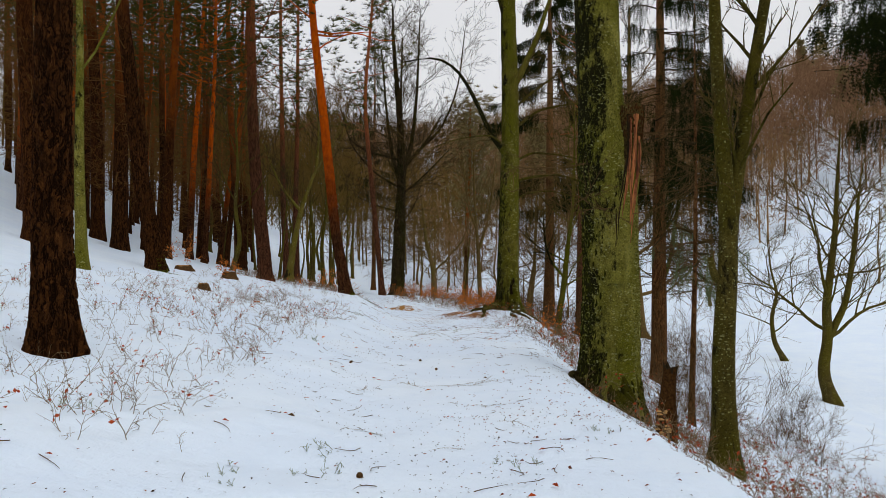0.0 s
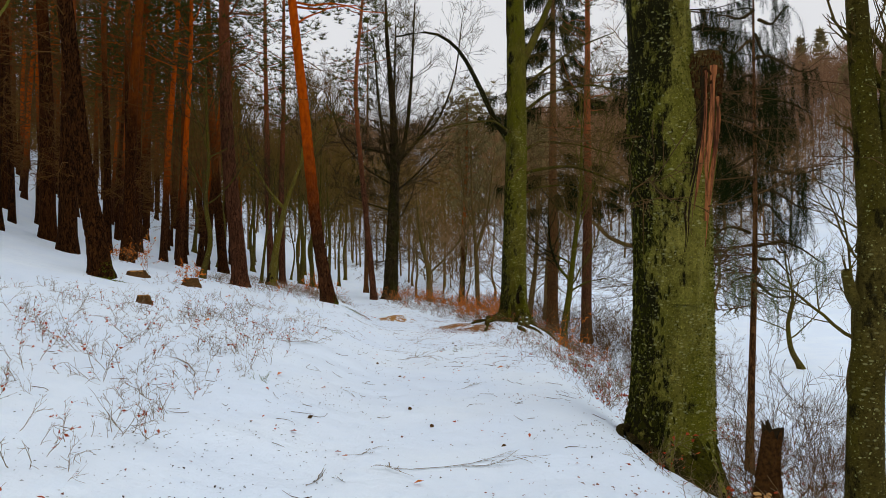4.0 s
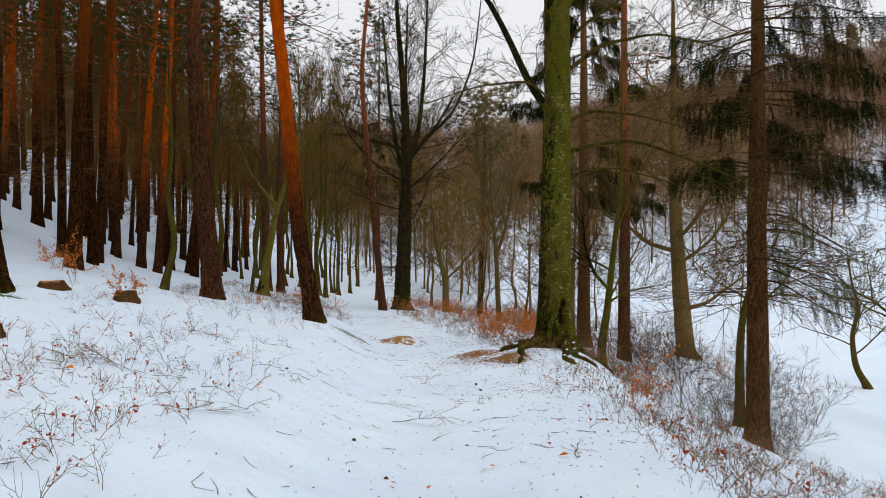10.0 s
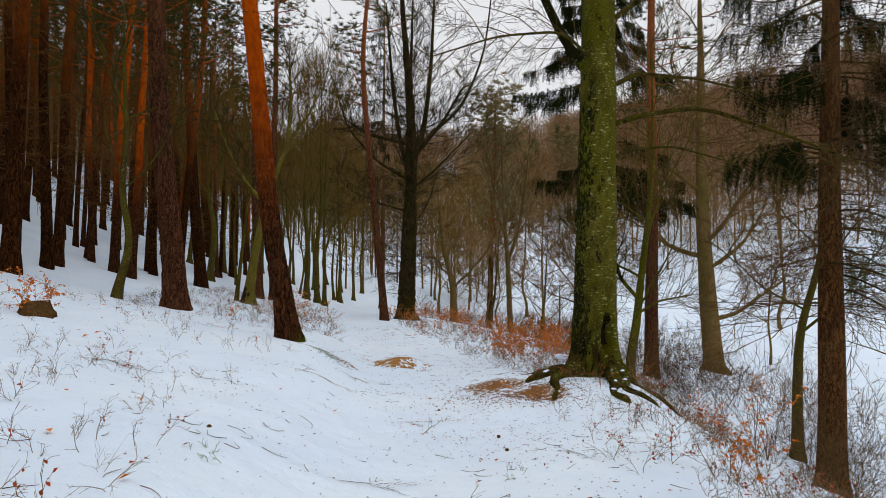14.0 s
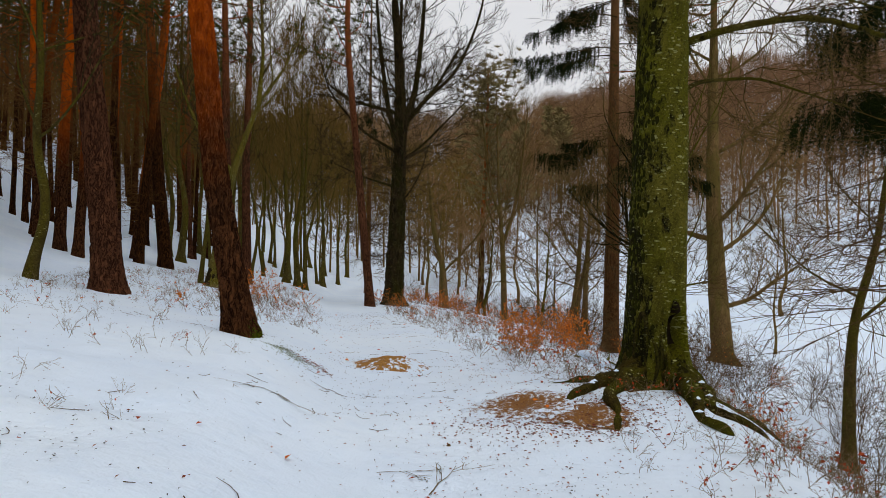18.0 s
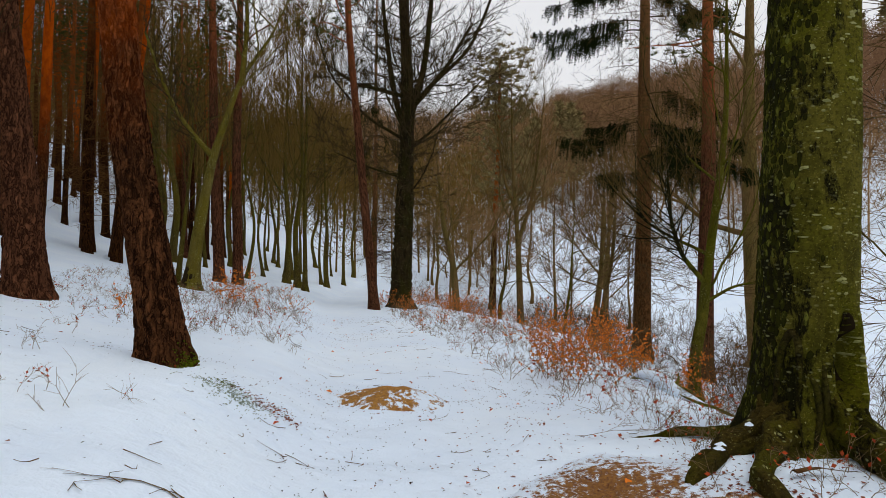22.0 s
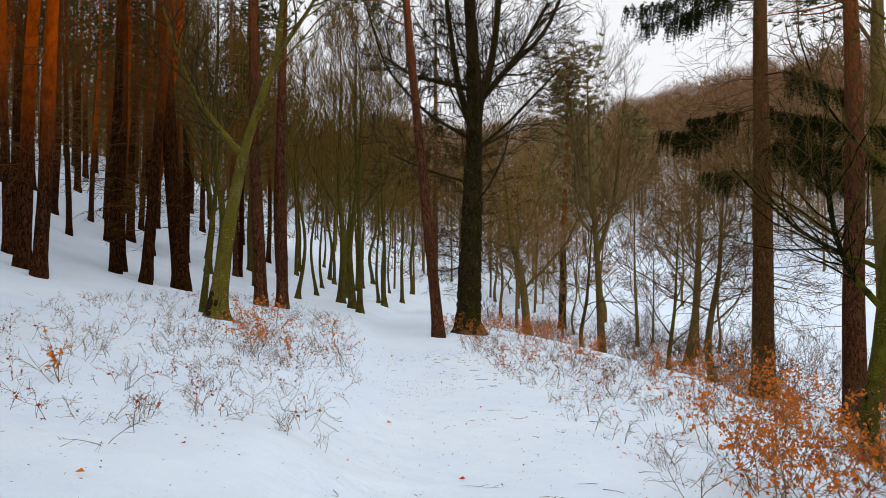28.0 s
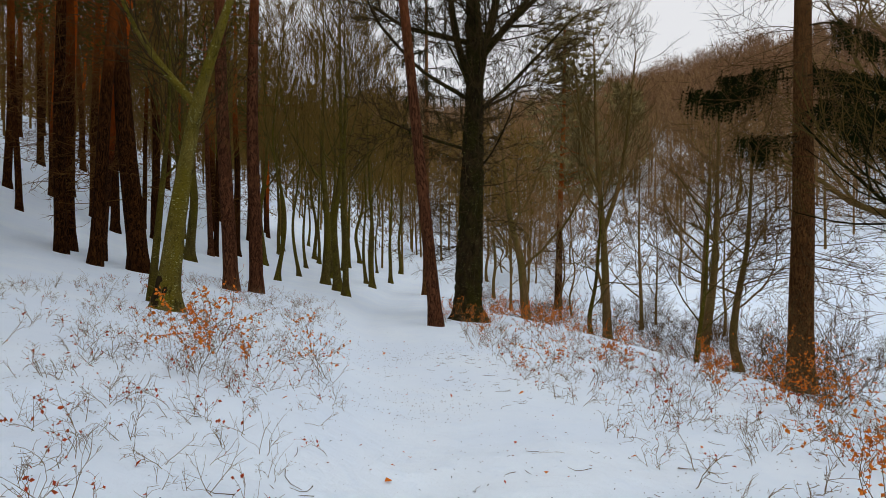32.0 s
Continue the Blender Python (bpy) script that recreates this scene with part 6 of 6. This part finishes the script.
bulk, bulk_leaf = Geo(), Geo()
for i, (x, y) in enumerate(spots(2000, verge, 2.4, 42, -6.5, 5.0)):
    wood, green = thin_kinds[i % 14]
    m = pose(x, y, ground_z(x, y), 0, 0, (i * 97) % 360) @ Matrix.Scale(0.6 + 0.5 * ((i * 31) % 10) / 10, 4)
    bulk.take(wood, m)
    bulk_leaf.take(green, m)
for i, (x, y) in enumerate(spots(1250, lambda x, y, u: x > float(edge_x(y)) + 0.2 and float(vnoise(x / 1.5, y / 1.5, 2.1)) > 0.35, 6.5, 23, 2.0, 12)):
    wood, green = thin_kinds[i % 14]
    m = pose(x, y, ground_z(x, y), 0, 0, (i * 97) % 360) @ Matrix.Scale(0.9 + 0.9 * ((i * 31) % 10) / 10, 4)
    bulk.take(wood, m)
    bulk_leaf.take(green, m)
for i, (x, y) in enumerate(spots(260, lambda x, y, u: float(vnoise(x / 1.2, y / 1.2, 3.7)) > 0.3, 23, 38, 1.5, 6.5)):
    wood, green = thin_kinds[i % 14]
    m = pose(x, y, ground_z(x, y), 0, 0, (i * 97) % 360) @ Matrix.Scale(1.0 + 0.8 * ((i * 31) % 10) / 10, 4)
    bulk.take(wood, m)
    bulk_leaf.take(green, m)
tagged(part("dry_undergrowth", bulk, STEM), "thin dry twigs of seedlings poking through snow", "undergrowth", kind="stuff")
tagged(part("dead_seedling_leaves", bulk_leaf, RED_LEAF, smooth=False), "small red dead leaves on dry seedlings", "leaves", kind="stuff")

# leafy beech saplings, mostly along the bank
leafy = [shrub_geo(700 + i, 2 + i % 3, 0.5 + 0.17 * (i % 4), 0.005, (5, 3), 60 + 70 * (i % 4), 0.042, 0.04, 0.8, 0.6) for i in range(8)]
bank_spots = spots(56, lambda x, y, u: u > 1.6 + 0.2 * math.sin(y) and float(vnoise(x / 1.6, y / 1.6, 4.4)) > 0.42, 22.5, 50, 1.6, 7.0)
hand_spots = [(-1.2, 41.5), (0.2, 40.5), (1.5, 40.0), (2.8, 42.0), (4.0, 41.0), (5.4, 43.8), (6.2, 49.2), (3.4, 38.5), (4.6, 37.0), (2.6, 36.0), (1.9, 30.5), (2.6, 29.0), (1.4, 28.0), (2.9, 31.8), (1.8, 33.0), (0.8, 26.5), (1.5, 26.9), (0.9, 24.0), (1.3, 24.4), (1.7, 24.6), (2.0, 25.4), (1.2, 25.1), (2.4, 26.0), (0.7, 24.7), (-4.6, 28.6), (-4.0, 29.4), (-5.2, 29.0), (-4.9, 27.9), (-5.9, 30.2), (-6.15, 18.9), (-5.95, 18.55), (-7.6, 19.6), (-5.2, 24.4), (-3.0, 41.9), (-2.4, 42.2), (-2.0, 41.4), (2.35, 25.6), (2.1, 25.2), (5.7, 32.9), (6.2, 32.7), (6.3, 40.8), (7.1, 40.7), (8.0, 37.9), (3.0, 26.3), (3.4, 27.2), (-9.0, 21.5), (-10.0, 23.0), (2.7, 15.9), (13.0, 39.4), (13.3, 39.7), (13.1, 39.1), (12.8, 39.8)]
scatter_things("beech_sapling", leafy, hand_spots + bank_spots, STEM, ORANGE_LEAF, "beech sapling in snow", "beech sapling keeping its dry orange leaves in snow", "sapling", "orange-leaved beech saplings")

# bare brush on the bank and the valley side
brush = [shrub_geo(800 + i, 7 + i % 3, 1.1 + 0.3 * (i % 4), 0.0058, (6, 5), 0, 0.05, 0.05, 0.65, 0.55, False, 0.2) for i in range(6)]
brush_spots = spots(46, lambda x, y, u: x > float(edge_x(y)) + 1.6 and float(vnoise(x / 3, y / 3, 8.8)) > 0.4, 9, 58, 3.2, 16)
tall_brush = [shrub_geo(850 + i, 6 + i % 3, 1.7 + 0.5 * (i % 3), 0.010, (5, 4, 3), 40 * (i % 2), 0.05, 0.02, 0.7, 0.8, True, 0.2) for i in range(4)]
thicket = spots(50, lambda x, y, u: x > float(edge_x(y)) + 1.2, 30, 66, 3.6, 17)
scatter_things("bare_shrub", tall_brush, thicket, TWIG, ORANGE_LEAF, "tall bare brown shrub in the thicket below the path", "tall brown shrub with a few orange leaves below the path", "shrub", "bare shrubs on the bank")
scatter_things("bare_shrub", brush, [(3.5, 9.4), (3.9, 9.0), (3.7, 10.1), (4.6, 10.6)] + brush_spots, TWIG, RED_LEAF, "bare brown many-stemmed shrub on the snowy bank", "bare shrub", "shrub", "bare shrubs on the bank")


# fallen leaves, cones and crumbs on the snow
def strewn(count, inside, size, material, name, label, seed, flat=0.25):
    r = np.random.default_rng(seed)
    n = count * 14
    y = r.uniform(2.2, 36, n)
    x = path_x(y) + r.uniform(-5.5, 6, n)
    keep = inside(x, y) > r.random(n)
    x, y = x[keep][:count], y[keep][:count]
    z = height(x, y) + 0.006
    k = len(x)
    a = r.uniform(0, 6.283, k)
    s = size * r.uniform(0.5, 1.3, k)
    d = np.stack([np.cos(a), np.sin(a), r.normal(0, flat, k)], -1) * s[:, None]
    w = np.stack([-np.sin(a), np.cos(a), r.normal(0, flat, k)], -1) * (s * r.uniform(0.2, 0.4, k))[:, None]
    c = np.stack([x, y, z + 0.25 * size], -1)
    fold = np.array([0, 0, 1.0]) * (s * 0.15)[:, None]
    quad1 = np.stack([c - d * 0.5, c + w + fold, c + d * 0.5, c - w + fold], 1)
    g = Geo().quads(quad1)
    return tagged(part(name, g, material, smooth=False), label, "leaves", kind="stuff")


def under_beech(x, y):
    u = x - path_x(y)
    band = S(0.2, 1.2, u) * (1 - S(4.0, 6, u)) * (1 - S(22, 25, y))
    foot = np.exp(-((x - 0.7) ** 2 / 1.6 + (y - 18.3) ** 2 / 5)) * 1.5
    wide = 0.05 + np.exp(-((x - 0.75) ** 2 / 0.4 + (y - 5.4) ** 2 / 2.5))
    return np.clip(band * (0.1 + 0.9 * S(0.45, 0.7, vnoise(x / 1.1, y / 1.1, 3.0))) * 0.8 + foot + wide, 0, 1)


strewn(4200, under_beech, 0.026, LITTER, "fallen_leaves", "small brown and reddish fallen leaves on the snow", 21)
strewn(380, lambda x, y: 0.3 + 0 * x, 0.05, RED_LEAF, "fallen_leaves", "scattered red-brown fallen leaves on the snow", 22)
strewn(90, lambda x, y: 0.3 + 0 * x, 0.075, ORANGE_LEAF, "fallen_leaves", "single orange fallen leaves on the snow", 23)
strewn(14000, lambda x, y: 0.15 + 0.8 * S(0.5, 0.72, vnoise(x / 1.4, y / 1.4, 13.0)), 0.018, SHADE_AND_DARK, "needle_crumbs", "dark needle crumbs sprinkled on the snow", 24)


# short twig ends lying about on the snow
twiglets, tr = Geo(), np.random.default_rng(26)
for _ in range(1300):
    y = tr.uniform(2.2, 34)
    x = float(path_x(y)) + tr.normal(0, 2.6)
    if abs(x - float(path_x(y))) < 0.7 * tr.random() or float(vnoise(x / 1.7, y / 1.7, 21.0)) < tr.uniform(0.3, 0.75):
        continue
    a, length = tr.uniform(0, 6.283), tr.uniform(0.04, 0.22)
    t = np.linspace(-0.5, 0.5, 4)
    bend = tr.normal(0, 0.25) * length
    px, py = x + t * length * math.cos(a) - bend * t**2 * 4 * math.sin(a), y + t * length * math.sin(a) + bend * t**2 * 4 * math.cos(a)
    twiglets.tube(np.stack([px, py, height(px, py) + 0.006 + 0.015 * np.abs(t)], -1), np.linspace(0.003, 0.0014, 4), 4)
tagged(part("twig_litter", twiglets, STUMP_BARK), "short dark twig ends lying on the snow", "litter", kind="stuff")

# pine cones and lichen scraps
cone = Geo()
for k in range(5):
    zz = 0.012 + 0.009 * k
    rr = (0.012, 0.02, 0.021, 0.016, 0.007)[k]
    th = np.linspace(0, 6.283, 9, endpoint=False) + k * 0.4
    cone.fan(np.stack([rr * np.cos(th), rr * np.sin(th), np.full(9, zz)], -1), (0, 0, zz + 0.012))
    cone.fan(np.stack([rr * np.cos(th), rr * np.sin(th), np.full(9, zz)], -1)[::-1], (0, 0, zz - 0.012))
cone_mesh = cone.mesh("pine_cone", STUMP_BARK, False)
for i, (x, y) in enumerate(((-0.5, 3.95), (-0.35, 9.5), (-1.25, 8.7), (-0.1, 8.8), (0.3, 16.8), (-1.2, 5.3), (0.35, 16.2), (-2.15, 14.95), (-0.6, 11.9), (0.5, 8.1), (-1.0, 12.9), (-0.4, 18.2), (-1.5, 16.2), (0.1, 13.0))):
    ob = new("pine_cone", cone_mesh)
    ob.matrix_basis = pose(x, y, ground_z(x, y), 70, 10 * i, 50 * i) @ Matrix.Scale(1.0, 4)
    tagged(ob, "small brown pine cone lying on the snow", "cone", "fallen pine cones")
lich = [shrub_geo(900 + i, 9, 0.09, 0.004, (4, 2), 0, 0.03, 0.1, 0.8, 1.2, False, 0.25) for i in range(3)]
scatter_things("lichen_scrap", lich, [(-1.2, 3.7), (-0.75, 4.0), (0.5, 4.2), (-2.6, 4.6), (0.35, 15.4), (-0.9, 4.4), (-2.0, 9.6), (-1.9, 14.2), (1.2, 4.9)], LICHEN, MOSS, "grey-green lichen scrap lying on the snow", "lichen scrap", "lichen", "lichen scraps")


# moss and lichen on the hummock by the leaning pine
def cushion(x, y, w, count, material, name, label, seed):
    r = np.random.default_rng(seed)
    px, py = r.normal(x, w, count), r.normal(y, w * 0.6, count)
    at = np.stack([px, py, height(px, py) + 0.004], -1)
    if material is LITTER:
        blades = leaf_blades(at, r, 0.035)
        blades[..., 2] = np.repeat(at[:, 2], 2)[:, None] + 0.4 * (blades[..., 2] - np.repeat(at[:, 2], 2)[:, None]) + 0.006
        g = Geo().tris(blades)
    else:
        g = Geo().tris(tufts(at, r, 7, 0.013, 0.003))
    tagged(part(name, g, material, smooth=False), label, "moss", kind="stuff")


cushion(-2.36, 20.46, 0.16, 380, LICHEN, "lichen_carpet", "grey-green lichen showing through thin snow", 31)
cushion(-2.5, 20.75, 0.07, 70, MOSS, "moss_carpet", "green moss at the foot of the leaning pine", 32)
cushion(-2.1, 20.66, 0.14, 160, LITTER, "leaf_carpet", "brown litter on the hummock by the leaning pine", 36)
cushion(-1.3, 22.0, 0.42, 170, LITTER, "leaf_carpet", "brown leaf crumbs round the soil mound", 37)
cushion(-7.1, 16.75, 0.2, 500, MOSS, "moss_carpet", "green moss beside the pine foot", 33)
cushion(1.0, 18.7, 0.3, 260, LITTER, "leaf_carpet", "brown leaf crumbs among the beech roots", 34)
cushion(0.6, 18.8, 0.55, 1500, LITTER, "leaf_carpet", "brown leaf crumbs beside the path", 35)
